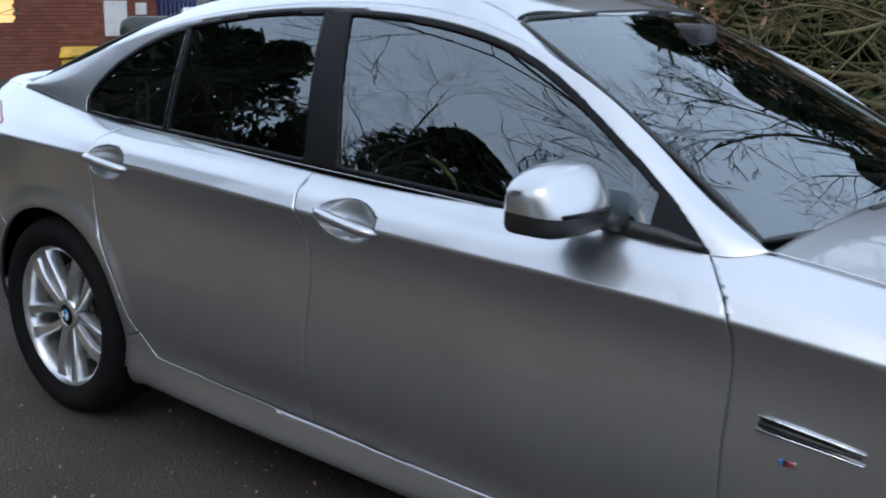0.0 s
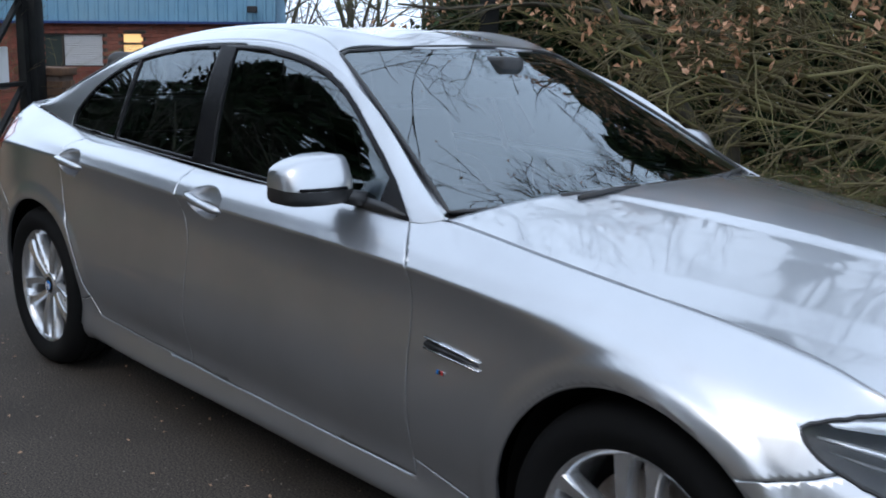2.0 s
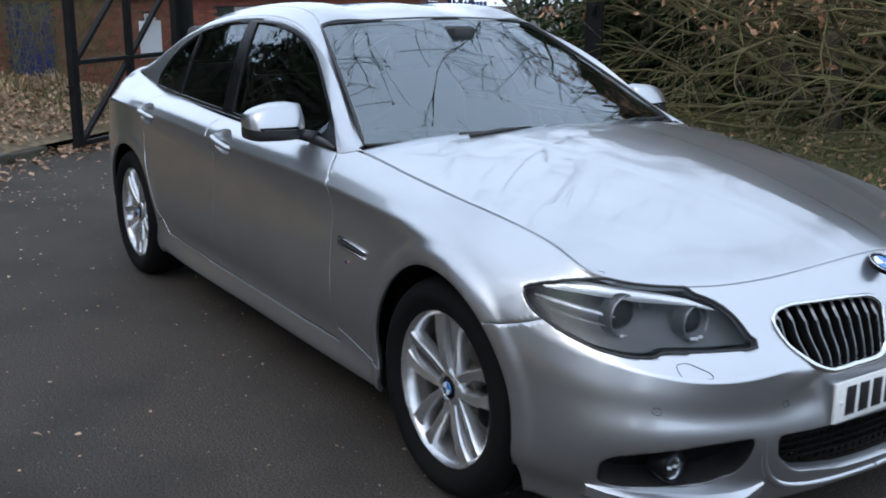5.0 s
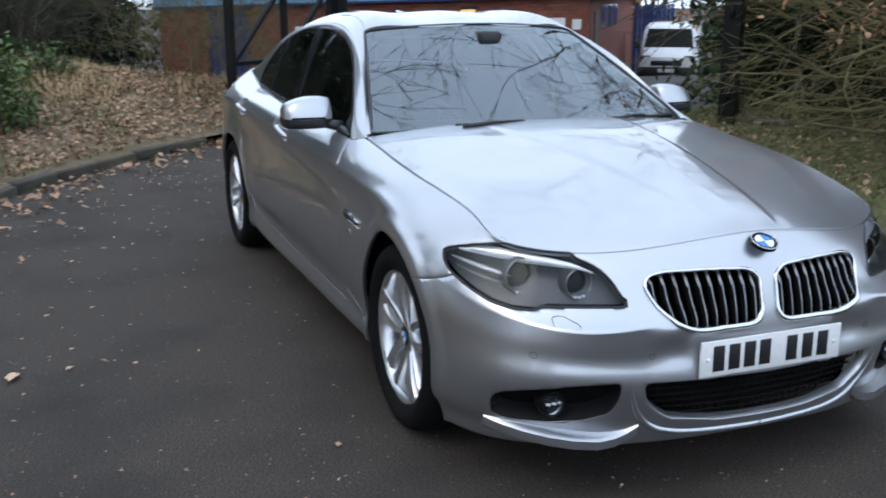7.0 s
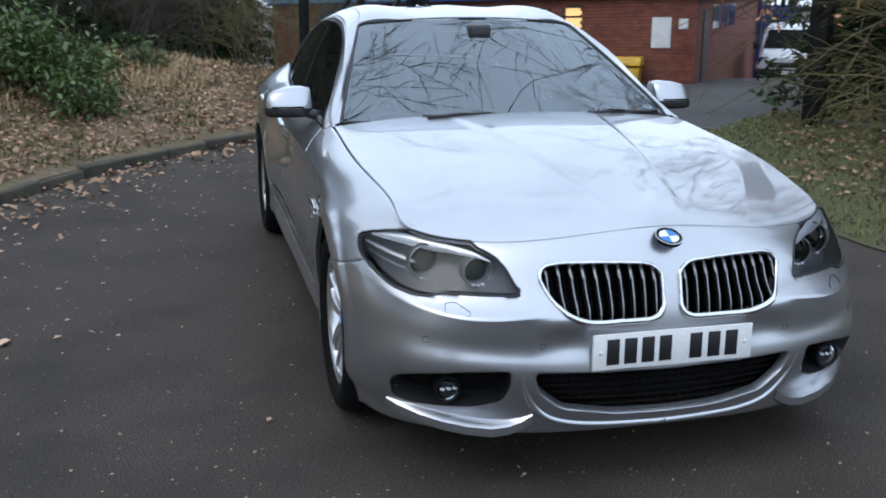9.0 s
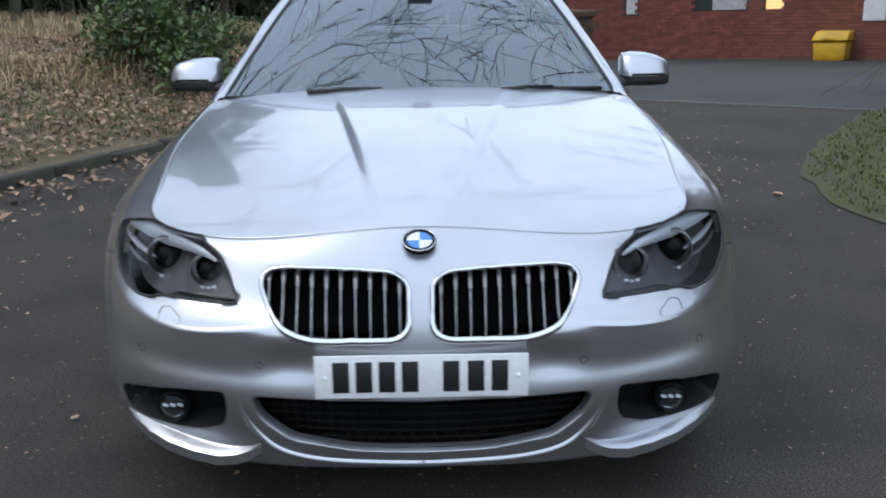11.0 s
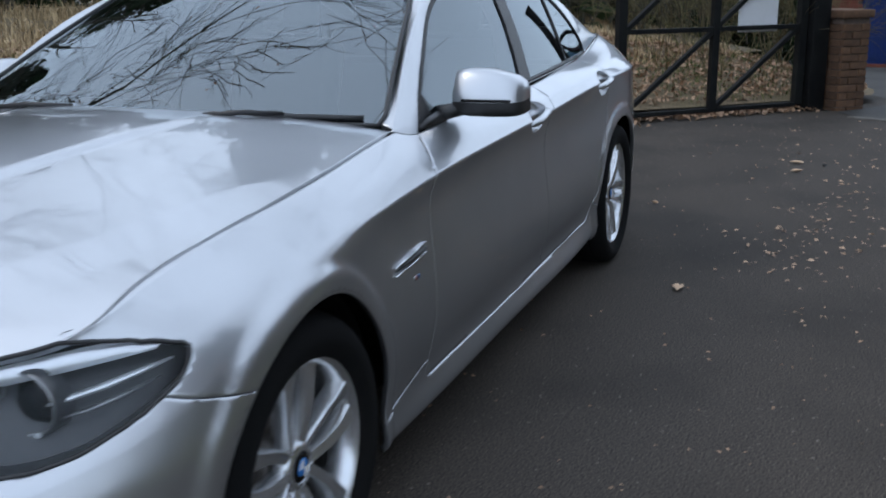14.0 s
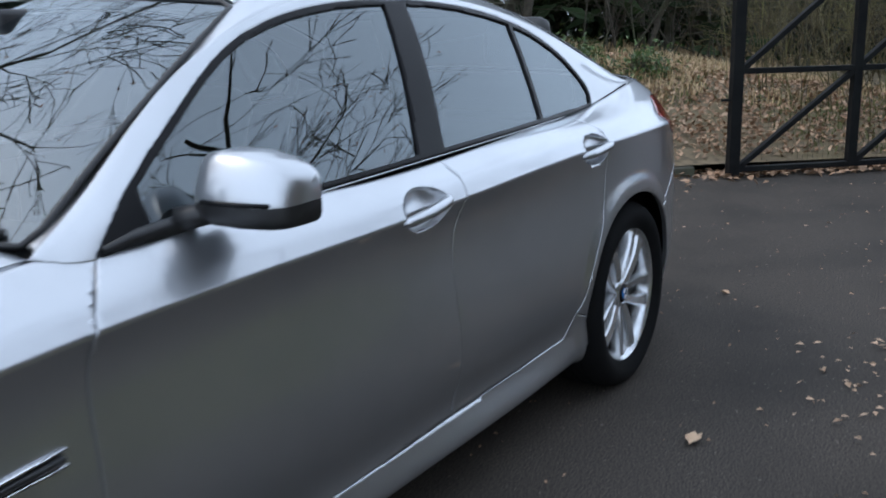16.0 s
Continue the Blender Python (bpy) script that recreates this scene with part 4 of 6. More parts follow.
    for y, xb, xf, zl, zh in secs:
        y, xb, xf = .826 + (y - .840) * .935, xb - .014, xf - .014
        zh += .006 - .055 * max(0, y - .90)
        cx, cz, ax, az = (xb + xf) / 2, (zl + zh) / 2, (xf - xb) / 2, (zh - zl) / 2
        ring = []
        for k in range(n):
            c, t = math.cos(k * math.tau / n), math.sin(k * math.tau / n)
            up = math.copysign(abs(t) ** .36, t)
            ring.append(mb.verts.new((cx + ax * math.copysign(abs(c) ** .34, c) - (.030 * max(0, up + .1) if c > 0 else 0), s * y, cz + az * up)))
        rings.append(ring)
    for a, c in zip(rings, rings[1:]):
        for k in range(n):
            q = (a[k], a[(k + 1) % n], c[(k + 1) % n], c[k])
            mb.faces.new(q[::-1] if s > 0 else q)
    mb.faces.new(rings[0] if s > 0 else rings[0][::-1]), mb.faces.new(rings[-1][::-1] if s > 0 else rings[-1])
    mb.normal_update()
    low = sort_faces(mb, [("low", zone("xz", [(0, 0), (0, .992), (.40, .992), (.65, .982), (.65, 0)])), ("glass", zone("xz", [(.2, .9), (.2, 1.2), (.366, 1.2), (.366, .9)]))])
    cap = part("door_mirror", lift(low["rest"]), PAINT, car, "silver door mirror with black base")
    part("base", lift(low["low"]), BLACK, cap, "black lower shell")
    part("mirror_glass", lift(low["glass"]), CHROME, cap, "mirror glass")
    mb.free()
    ind = bmesh.new()
    tube(ind, [(.500, s * .863, .994), (.502, s * .91, .994), (.497, s * .957, .994), (.480, s * .995, .993), (.448, s * 1.019, .992)], .006, 6, flat=.8)
    part("indicator", ind, GLOSSBLACK, cap, "dark indicator strip")
    arm = bmesh.new()
    tube(arm, [(.50, s * .795, .955), (.47, s * .83, .962), (.44, s * .87, .968), (.42, s * .91, .968)], [.030, .026, .022, .018], 10, flat=.8)
    tube(arm, [(.40, s * .792, .945), (.50, s * .798, .945), (.60, s * .806, .944), (.68, s * .812, .938)], [.012, .02, .016, .006], 8)
    part("arm", arm, BLACK, cap, "black mirror arm")

    # screen pillar base cover
    fill = bmesh.new()
    a = [(.735, .735, .972), (.79, .765, .955), (.80, .78, .940), (.86, .77, .94)]
    cv = [(.70, .70, .93), (.74, .72, .90), (.80, .74, .88), (.90, .74, .89)]
    va, vc = [fill.verts.new((x, s * y, z - .004)) for x, y, z in a], [fill.verts.new((x, s * y, z)) for x, y, z in cv]
    for k in range(3):
        fill.faces.new((va[k], va[k + 1], vc[k + 1], vc[k]))
    part("pillar_base_cover", fill, BLACK, car)

# black scuttle below the screen
sc = bmesh.new()
edge = [tuple(p) for p in REAR_EDGE[::15]] + [tuple(REAR_EDGE[-1])]
edge = [(x, y, z) for x, y, z in edge] + [(x, -y, z) for x, y, z in edge[::-1]]
va = [sc.verts.new((x + .01, y, z - .022)) for x, y, z in edge]
vb = [sc.verts.new((x - .05 - .04 * (1 - (y / .78) ** 2), y * .95, z - .03)) for x, y, z in edge]
vd = [sc.verts.new((x - .12, y * .95, z - .10)) for x, y, z in edge]
for k in range(len(edge) - 1):
    for p, q in ((va, vb), (vb, vd)):
        sc.faces.new((p[k], p[k + 1], q[k + 1], q[k]))
part("scuttle", sc, BLACK, car, "black plastic scuttle panel")

# wipers lie along the foot of the screen
for y0, y1 in ((-.42, .14), (.30, .69)):
    wb = bmesh.new()
    pts = []
    for k in range(9):
        y = y0 + (y1 - y0) * k / 8
        row = WS[int(round((1 - abs(y) / .73) * (WS.shape[0] - 1)))]
        q = row[38]
        pts.append(Vector((q[0] + .004, y, q[2] + .004)))
    tube(wb, pts, .008, 6)
    wiper = part("wiper", wb, BLACK, car, "black wiper lying at the foot of the screen")
    ar = bmesh.new()
    m = pts[4]
    tube(ar, [(.93, y0 * .98, .985), ((.93 + m[0]) / 2 + .015, (y0 + m[1]) / 2, .5 * (.985 + m[2]) + .012), (m[0] + .004, m[1], m[2] + .008)], [.009, .007, .0055], 6)
    part("wiper_arm", ar, BLACK, wiper)

# raised rim that sweeps round the lower intake
for s in (1, -1):
    rim_bar = bmesh.new()
    sweep = flow([(.462, .398), (.450, .345), (.425, .290), (.375, .238), (.30, .214), (.16, .206), (0, .204)], 6)
    tube(rim_bar, [(nose_x(y, z) - .004, s * y, z) for y, z in sweep], [.004 + .008 * min(1, k / 8) for k in range(len(sweep))], 8)
    part("intake_rim", rim_bar, PAINT, car)

# lower intake
back = part("lower_grille", lift(sorted_side["intake"], both=True, push=.07), UNDER, car, "black lower air intake grille")
poly = np.array(INTAKE)
for k in range(6):
    z = .262 + k * .022
    ys = [y for y in np.linspace(0, .45, 90) if inside(np.array([[y, z]]), poly)[0] < -.004]
    if ys:
        b = bmesh.new()
        tube(b, [(nose_x(t * ys[-1], z) - .05, t * ys[-1], z) for t in np.linspace(-1, 1, 15)], .0045, 6, flat=.7)
        part("grille_bar", b, UNDER, back)
for k in range(-13, 14):
    y = k * .029
    zs = [z for z in np.linspace(.22, .40, 80) if inside(np.array([[abs(y), z]]), poly)[0] < -.004]
    if len(zs) > 5:
        b = bmesh.new()
        tube(b, [(nose_x(y, z) - .054, y, z) for z in (zs[0], (zs[0] + zs[-1]) / 2, zs[-1])], .0035, 5)
        part("grille_rib", b, UNDER, back)

# number plate on its plinth, its characters as plain bars
pb = bmesh.new()
box(pb, (2.344, -.26, .395), (2.352, .26, .506), None, .003)
plate = part("number_plate", pb, WHITE_PLATE, car, "white number plate with dark bars", sharp=30)
pl = bmesh.new()
box(pl, (2.29, -.24, .385), (2.344, .24, .495), None, .006)
part("plate_plinth", pl, PAINT, car)
for k, y in enumerate((-.196, -.140, -.084, -.028, .072, .132, .190)):
    b = bmesh.new()
    box(b, (2.3515, -.020 + y, .411), (2.3535, .020 + y, .490), None, .0005)
    part("character_bar", b, INK, plate)
for y in (-.235, .235):
    b = bmesh.new()
    revolve(b, [(.0005, .003), (.006, .002), (.007, -.001)], (2.352, y, .45), 12, "x")
    part("screw_cap", b, WHITE_ENAMEL, plate)


def roundel(parent, m, r, name="badge"):
    """A round enamel badge: dark rim, blue and white quarters."""
    ring = bmesh.new()
    revolve(ring, [(r * .72, .004), (r * .75, .006), (r * .93, .006), (r * .97, .008), (r, .006), (r, -.006)], (0, 0, 0), 40, "x")
    for v in ring.verts:
        v.co = m @ v.co
    base = part(name, ring, GLOSSBLACK, parent, "round blue and white badge with dark rim")
    rim = bmesh.new()
    tube(rim, [m @ Vector((.006, r * .98 * math.cos(k * math.tau / 32), r * .98 * math.sin(k * math.tau / 32))) for k in range(32)], r * .045, 6, True, up=m.to_3x3() @ Vector((1, 0, 0)))
    part("chrome_rim", rim, CHROME, base)
    for q in range(4):
        s = bmesh.new()
        vs = [s.verts.new(m @ Vector((.005, 0, 0)))] + [s.verts.new(m @ Vector((.005, r * .74 * math.cos((q + k / 8) * math.pi / 2), r * .74 * math.sin((q + k / 8) * math.pi / 2)))) for k in range(9)]
        s.faces.new(vs)
        part("quarter", s, BLUE_ENAMEL if q % 2 == 0 else WHITE_ENAMEL, base)
    return base


roundel(car, Matrix.Translation((2.276, 0, .769)) @ pose(0, 0, 0, 0, -64, 0), .041)

# wheels
tyre = bmesh.new()
revolve(tyre, [(.236, -.10), (.25, -.112), (.29, -.121), (.318, -.112), (.331, -.095), (.335, -.07), (.335, -.052), (.328, -.050), (.328, -.042), (.335, -.040), (.336, -.006), (.329, -.004), (.329, .004), (.336, .006),
               (.335, .040), (.328, .042), (.328, .050), (.335, .052), (.334, .066), (.329, .084), (.319, .103), (.310, .1125), (.29, .121), (.27, .119), (.265, .1165), (.25, .112), (.236, .10)], (0, 0, 0), 72)
rim = bmesh.new()
revolve(rim, [(.212, -.10), (.208, -.02), (.212, .05), (.219, .082), (.226, .094), (.236, .100), (.241, .104), (.245, .101), (.243, .094)], (0, 0, 0), 72)
for pair in range(5):
    for d in (-1, 1):
        rows = []
        for k in range(11):
            r = .040 + (.226 - .040) * k / 10
            t = k / 10
            half = .0155 + .005 * t + .010 * max(0, t - .75) / .25
            off = d * (.0180 + .018 * t + .009 * math.sin(math.pi * t))
            face = .072 + .022 * math.sin(math.pi * .5 * t) - .004 * t
            th = math.tau * pair / 5 + math.pi / 2
            ux, uz, tx, tz = math.cos(th), math.sin(th), -math.sin(th), math.cos(th)
            row = []
            for o, a in ((-half, face - .040), (-half, face - .010 - .004 * d), (-half * .70, face - .003 * d), (half * .70, face + .003 * d), (half, face - .010 + .004 * d), (half, face - .040)):
                row.append(rim.verts.new((ux * r + tx * (off + o), a, uz * r + tz * (off + o))))
            rows.append(row)
        for a, c in zip(rows, rows[1:]):
            for i in range(6):
                rim.faces.new((a[i], a[(i + 1) % 6], c[(i + 1) % 6], c[i]))
revolve(rim, [(.030, .074), (.036, .080), (.048, .078), (.057, .068), (.060, .04)], (0, 0, 0), 40)
bmesh.ops.recalc_face_normals(rim, faces=rim.faces[:])
nuts = bmesh.new()
for k in range(5):
    th = math.tau * (k + .5) / 5 + math.pi / 2
    c = (.054 * math.cos(th), 0, .054 * math.sin(th))
    if k:
        continue
    cyl(nuts, (c[0], .055, c[2]), (c[0], .074, c[2]), .0095, n=6)
disc = bmesh.new()
revolve(disc, [(.001, .036), (.075, .036), (.085, .012), (.170, .012), (.170, -.012), (.08, -.012)], (0, 0, 0), 48)
cal = bmesh.new()
box(cal, (-.06, -.04, .105), (.06, .045, .19), pose(0, 0, 0, 0, -100, 0), .012)
back = bmesh.new()
revolve(back, [(.001, -.03), (.212, -.03), (.212, -.06), (.001, -.06)], (0, 0, 0), 40)
meshes = {}
for k, b, mat in (("tyre", tyre, RUBBER), ("rim", rim, ALLOY), ("wheel_nut", nuts, DISC), ("brake_disc", disc, DISC), ("brake_caliper", cal, UNDER), ("hub_backing", back, UNDER)):
    o = part(k, b, mat, None, sharp=40)
    meshes[k] = o.data
    bpy.data.objects.remove(o)
WHEEL_LABEL = {"tyre": "black rubber tyre", "rim": "silver double-spoke alloy rim"}
for x, y, turn, spin in ((1.484, .785, 0, 0), (-1.484, .795, 0, -27), (1.484, -.785, 180, 0), (-1.484, -.795, 180, 36)):
    hub = new("wheel")
    hub.empty_display_size = .1
    hub.parent = car
    hub.matrix_basis = pose(x, y, .331, 0, 0, turn) @ pose(0, 0, 0, 0, spin, 0)
    hub["label"] = "alloy wheel with black tyre"
    for k, me in meshes.items():
        o = new(k, me)
        o.parent = hub
        if k == "wheel_nut":
            for turns in range(1, 5):
                nut = new(k, me)
                nut.parent = hub
                nut.matrix_basis = pose(0, 0, 0, 0, 72 * turns, 0)
        if k in WHEEL_LABEL:
            o["label"] = WHEEL_LABEL[k]
    for nm, rr, mat, a in (("cap_rim", .033, GLOSSBLACK, .080), ("cap_blue", .020, BLUE_ENAMEL, .0825)):
        c = bmesh.new()
        revolve(c, [(.0005, a + .003), (rr * .8, a + .0025), (rr, a), (rr, a - .02)], (0, 0, 0), 28)
        o = part(nm, c, mat)
        o.parent = hub
    for q in (0, 1):
        c = bmesh.new()
        v0 = c.verts.new((0, .0862, 0))
        vs = [c.verts.new((.019 * math.cos((q * 2 + k / 6) * math.pi / 2), .0862, .019 * math.sin((q * 2 + k / 6) * math.pi / 2))) for k in range(7)]
        c.faces.new([v0] + vs)
        part("cap_quarter", c, WHITE_ENAMEL, hub)
    well = bmesh.new()
    s = 1 if y > 0 else -1
    pr = [(math.cos(math.pi * k / 20) * .382, math.sin(math.pi * k / 20) * .382) for k in range(21)]
    pr = [(.382, -.14)] + pr + [(-.382, -.14)]
    ra = [well.verts.new((x + a, s * .845, .338 + c)) for a, c in pr]
    rb = [well.verts.new((x + a, s * .52, .338 + c)) for a, c in pr]
    for k in range(len(pr) - 1):
        well.faces.new((ra[k], ra[k + 1], rb[k + 1], rb[k]))
    well.faces.new(rb)
    part("wheel_arch_liner", well, UNDER, car, "black arch liner")
# arch lips
for sgn, s in ((0, 1), (1, -1)):
    for x0, r in ((1.484, .3735), (-1.484, .3665)):
        lip = bmesh.new()
        pts = []
        for k in range(41):
            a = math.radians(-14 + 208 * k / 40)
            x, z = x0 + r * math.cos(a), .338 + r * math.sin(a)
            pts.append((x, s * (side_y(x, z) - .0052), z))
        tube(lip, pts, .0056, 8)
        part("arch_lip", lip, PAINT, car)

# floor pan, cabin
fp = bmesh.new()
box(fp, (-2.0, -.72, .20), (1.08, .72, .30), None, .03)
box(fp, (1.05, -.5, .20), (2.15, .5, .42), None, .03)
part("floor_pan", fp, UNDER, car)
dash = bmesh.new()
box(dash, (.42, -.70, .55), (.86, .70, .90), None, .05)
box(dash, (.40, -.56, .86), (.60, -.18, .955), None, .035)
part("dashboard", dash, LEATHER, car, "dark dashboard")
sw = bmesh.new()
tube(sw, [Vector((.36, -.37, .86)) + Vector((.30 * .185 * math.cos(t), .185 * math.sin(t), .95 * .185 * math.cos(t) * 1.0)) for t in [k * math.tau / 36 for k in range(36)]], .016, 8, True)
box(sw, (.34, -.44, .80), (.44, -.30, .91), None, .02)
for a in (0, 120, 240):
    t = math.radians(a + 90)
    tube(sw, [(.37, -.37, .86), (.36 + .055 * math.cos(t), -.37 + .18 * math.sin(t), .86 + .175 * math.cos(t))], .014, 6)
part("steering_wheel", sw, LEATHER, car, "dark steering wheel")


def seat(x, y, w, name):
    b = bmesh.new()
    box(b, (x - .25, y - w / 2, .40), (x + .28, y + w / 2, .56), None, .05)
    box(b, (-.07, -w / 2, 0), (.07, w / 2, .62), pose(x - .25, y, .50, 0, -18, 0), .05)
    base = part(name, b, LEATHER, car, "dark leather seat")
    for hy in ((y,) if w < 1 else (y - .38, y + .38)):
        h = bmesh.new()
        box(h, (-.05, -.13, .64), (.05, .13, .83), pose(x - .25, hy, .50, 0, -17, 0), .045)
        part("head_restraint", h, LEATHER, base, "dark head restraint")


seat(-.25, .37, .50, "front_seat"), seat(-.25, -.37, .50, "front_seat"), seat(-1.15, 0, 1.25, "rear_seat")
hl = bmesh.new()
box(hl, (-1.25, -.50, 1.30), (.05, .50, 1.315), None, .005)
part("headlining", hl, TRIMGREY, car, "grey headlining")
for s in (1, -1):
    pil = bmesh.new()
    tube(pil, [(-.37, s * .72, .93), (-.44, s * .66, 1.15), (-.50, s * .56, 1.31)], .035, 8, flat=.4)
    part("inner_pillar", pil, TRIMGREY, car)
rv = bmesh.new()
box(rv, (-.02, -.12, -.035), (.02, .12, .035), pose(.20, 0, 1.235, 0, -10, 0), .015)
tube(rv, [(.22, 0, 1.25), (.235, 0, 1.33)], .012, 6)
box(rv, (.20, -.055, 1.26), (.30, .055, 1.34), pose(0, 0, 0), .015)
part("rear_view_mirror", rv, BLACK, car, "black interior mirror")
ps = bmesh.new()
box(ps, (-2.0, -.60, .93), (-1.45, .60, .96), None, .01)
part("parcel_shelf", ps, LEATHER, car)
fin = bmesh.new()
rows = []
for t in (0, .25, .5, .75, 1):
    x, h, w = -1.02 + .17 * t, .036 * (1 - t) ** .8 + .003, .022 * math.sin(math.pi * (.12 + .8 * t)) + .004
    z0 = 1.389 + .020 * t
    rows.append([fin.verts.new(p) for p in ((x, -w, z0 - .015), (x, -w * .5, z0 + h * .7), (x - .02 * (1 - t), 0, z0 + h), (x, w * .5, z0 + h * .7), (x, w, z0 - .015))])
for a, c in zip(rows, rows[1:]):
    for i in range(4):
        fin.faces.new((a[i], a[i + 1], c[i + 1], c[i]))
fin.faces.new(rows[0]), fin.faces.new(rows[-1][::-1])
bmesh.ops.recalc_face_normals(fin, faces=fin.faces[:])
part("roof_aerial", fin, PAINT, car)
# ---- banks and kerb ----
sheet("bank", BANK, bank_h, SOIL, "sloping bank of soil, moss and leaf litter", -45, 14, -34, 3, .4)
YARD = [(-7.4, 1.75), (-6.9, 2.45), (-6.5, 3.35), (-6.1, 4.1), (-5.55, 5.1), (-5.9, 5.6), (-7.0, 7.3), (-9.2, 9.4), (-16, 14), (-24, 20), (-30, 14), (-22, 0), (-16, .2), (-12, 1.6), (-9.2, 2.4), (-8.2, 2.3)]
sheet("yard", YARD, lambda x, y, d: ground_z(x, y) + .006, YARDTAR, "paler worn grey yard surface beyond the gateway", -32, -5, -1, 21, .5)
drain = tagged(new("threshold"), "pale concrete strip across the gateway", "drain", kind="structure")
stone = bmesh.new()
box(stone, (-.24, -.055, -.05), (.24, .055, .012), None, .006)
so = part("strip_stone", stone, KERBPALE, drain)
stone_mesh = so.data
bpy.data.objects.remove(so)
for k in range(8):
    o = new("strip_stone", stone_mesh)
    o.parent = drain
    a, c = Vector((-7.18, 1.95, 0)), Vector((-5.70, 4.70, 0))
    p = a.lerp(c, (k + .5) / 8)
    o.matrix_basis = pose(p.x, p.y, 0, 0, 0, math.degrees(math.atan2(c.y - a.y, c.x - a.x)) + (k % 3 - 1) * .8) @ Matrix.Diagonal((.80, 1, 1, 1))
sheet("verge", VERGE, verge_h, TURF, "mossy grass verge beside the drive", -14, 14, 2, 26, .3)


def along(poly, step):
    """Points every step metres along a polyline, with the heading."""
    p = np.asarray(poly, float)
    seg = np.linalg.norm(np.diff(p, axis=0), axis=1)
    cum = np.concatenate([[0], np.cumsum(seg)])
    for s in np.arange(0, cum[-1] - step * .5, step):
        k = min(int(np.searchsorted(cum, s, side="right")) - 1, len(seg) - 1)
        q = p[k] + (p[k + 1] - p[k]) * (s - cum[k]) / seg[k]
        e = p[k + 1] - p[k]
        yield q[0], q[1], math.atan2(e[1], e[0])


rnd = random.Random(5)
kerb = tagged(new("kerb"), "weathered concrete kerb along the leafy bank", "kerb", kind="structure")
kb = bmesh.new()
box(kb, (-.298, -.06, -.1), (.298, .06, .088), None, .018)
ko = part("kerb_stone", kb, KERB, kerb)
kmesh = ko.data
bpy.data.objects.remove(ko)
SMOOTH_EDGE = spline(np.arange(11), np.array([(x, y, 0) for x, y in BANK_EDGE[:11]]), np.linspace(0, 10, 160))[:, :2]
for x, y, a in along(SMOOTH_EDGE, .6):
    o = new("kerb_stone", kmesh)
    o.parent = kerb
    o.matrix_basis = pose(x, y, rnd.uniform(-.012, .008), rnd.uniform(-2, 2), rnd.uniform(-1, 1), math.degrees(a) + rnd.uniform(-1.5, 1.5))


# ---- leaves, grass ----
def cards(name, places, mat, size, label, category, flat=.5, kind="stuff", seed=1, slim=.62):
    """Many small bent leaves: each of two triangles folded on its midrib."""
    r = np.random.default_rng(seed)
    p = np.asarray(places, float)
    n = len(p)
    yaw, tilt, roll = r.uniform(0, math.tau, n), r.normal(0, flat, n), r.normal(0, flat, n)
    ln = size * r.uniform(.55, 1.3, n)
    fx = np.stack([np.cos(yaw) * np.cos(tilt), np.sin(yaw) * np.cos(tilt), np.sin(tilt)], 1)
    sx = np.stack([-np.sin(yaw) * np.cos(roll), np.cos(yaw) * np.cos(roll), np.sin(roll)], 1)
    up = np.cross(fx, sx)
    a, b = p - fx * ln[:, None] * .5, p + fx * ln[:, None] * .5
    m1 = p - fx * ln[:, None] * .05 + sx * (ln * slim * .5)[:, None] + up * (ln * r.uniform(.0, .25, n))[:, None]
    m2 = p - fx * ln[:, None] * .05 - sx * (ln * slim * .5)[:, None] + up * (ln * r.uniform(.0, .25, n))[:, None]
    v = np.stack([a, m1, b, m2], 1).reshape(-1, 3)
    k = np.arange(n) * 4
    f = np.concatenate([np.stack([k, k + 1, k + 2], 1), np.stack([k, k + 2, k + 3], 1)])
    me = bpy.data.meshes.new(name)
    me.from_pydata(v.tolist(), [], f.tolist())
    me.materials.append(mat)
    ob = new(name, me)
    return tagged(ob, label, category, kind=kind) if kind else ob


def blades(name, places, mat, height, label, category, lean=.35, seed=2, width=.006):
    """Many thin blades of grass, each of three bending pieces."""
    r = np.random.default_rng(seed)
    p = np.asarray(places, float)
    n = len(p)
    yaw, h = r.uniform(0, math.tau, n), height * r.uniform(.5, 1.25, n)
    d = np.stack([np.cos(yaw), np.sin(yaw), np.zeros(n)], 1)
    s = np.stack([-np.sin(yaw), np.cos(yaw), np.zeros(n)], 1) * width
    k = r.uniform(.1, lean * 2, n)[:, None] * h[:, None]
    up = np.array([0, 0, 1.0])
    mid = p + d * k * .35 + up * h[:, None] * .55
    top = p + d * k + up * h[:, None] * (1 - .25 * (k / h[:, None]))
    v = np.stack([p - s, p + s, mid + s * .8, mid - s * .8, top], 1).reshape(-1, 3)
    q = np.arange(n) * 5
    f = [tuple(x) for x in np.stack([q, q + 1, q + 2, q + 3], 1)] + [tuple(x) for x in np.stack([q + 3, q + 2, q + 4], 1)]
    me = bpy.data.meshes.new(name)
    me.from_pydata(v.tolist(), [], f)
    me.materials.append(mat)
    return tagged(new(name, me), label, category, kind="stuff")


R = np.random.default_rng(11)


def scatter(count, x0, x1, y0, y1, poly, height, dmin, dmax, lift_z=.02, patchy=0.0):
    """Random places on a sheet between two distances from its edge."""
    pts = np.stack([R.uniform(x0, x1, count), R.uniform(y0, y1, count)], 1)
    d = -inside(pts, poly)
    out = []
    for (x, y), dd in zip(pts, d):
        if dmin <= dd <= dmax and (not patchy or noise.noise((x * .8, y * .8, 9)) > patchy - 1):
            out.append((x, y, height(x, y, dd) + lift_z * R.uniform(.2, 1.5)))
    return out


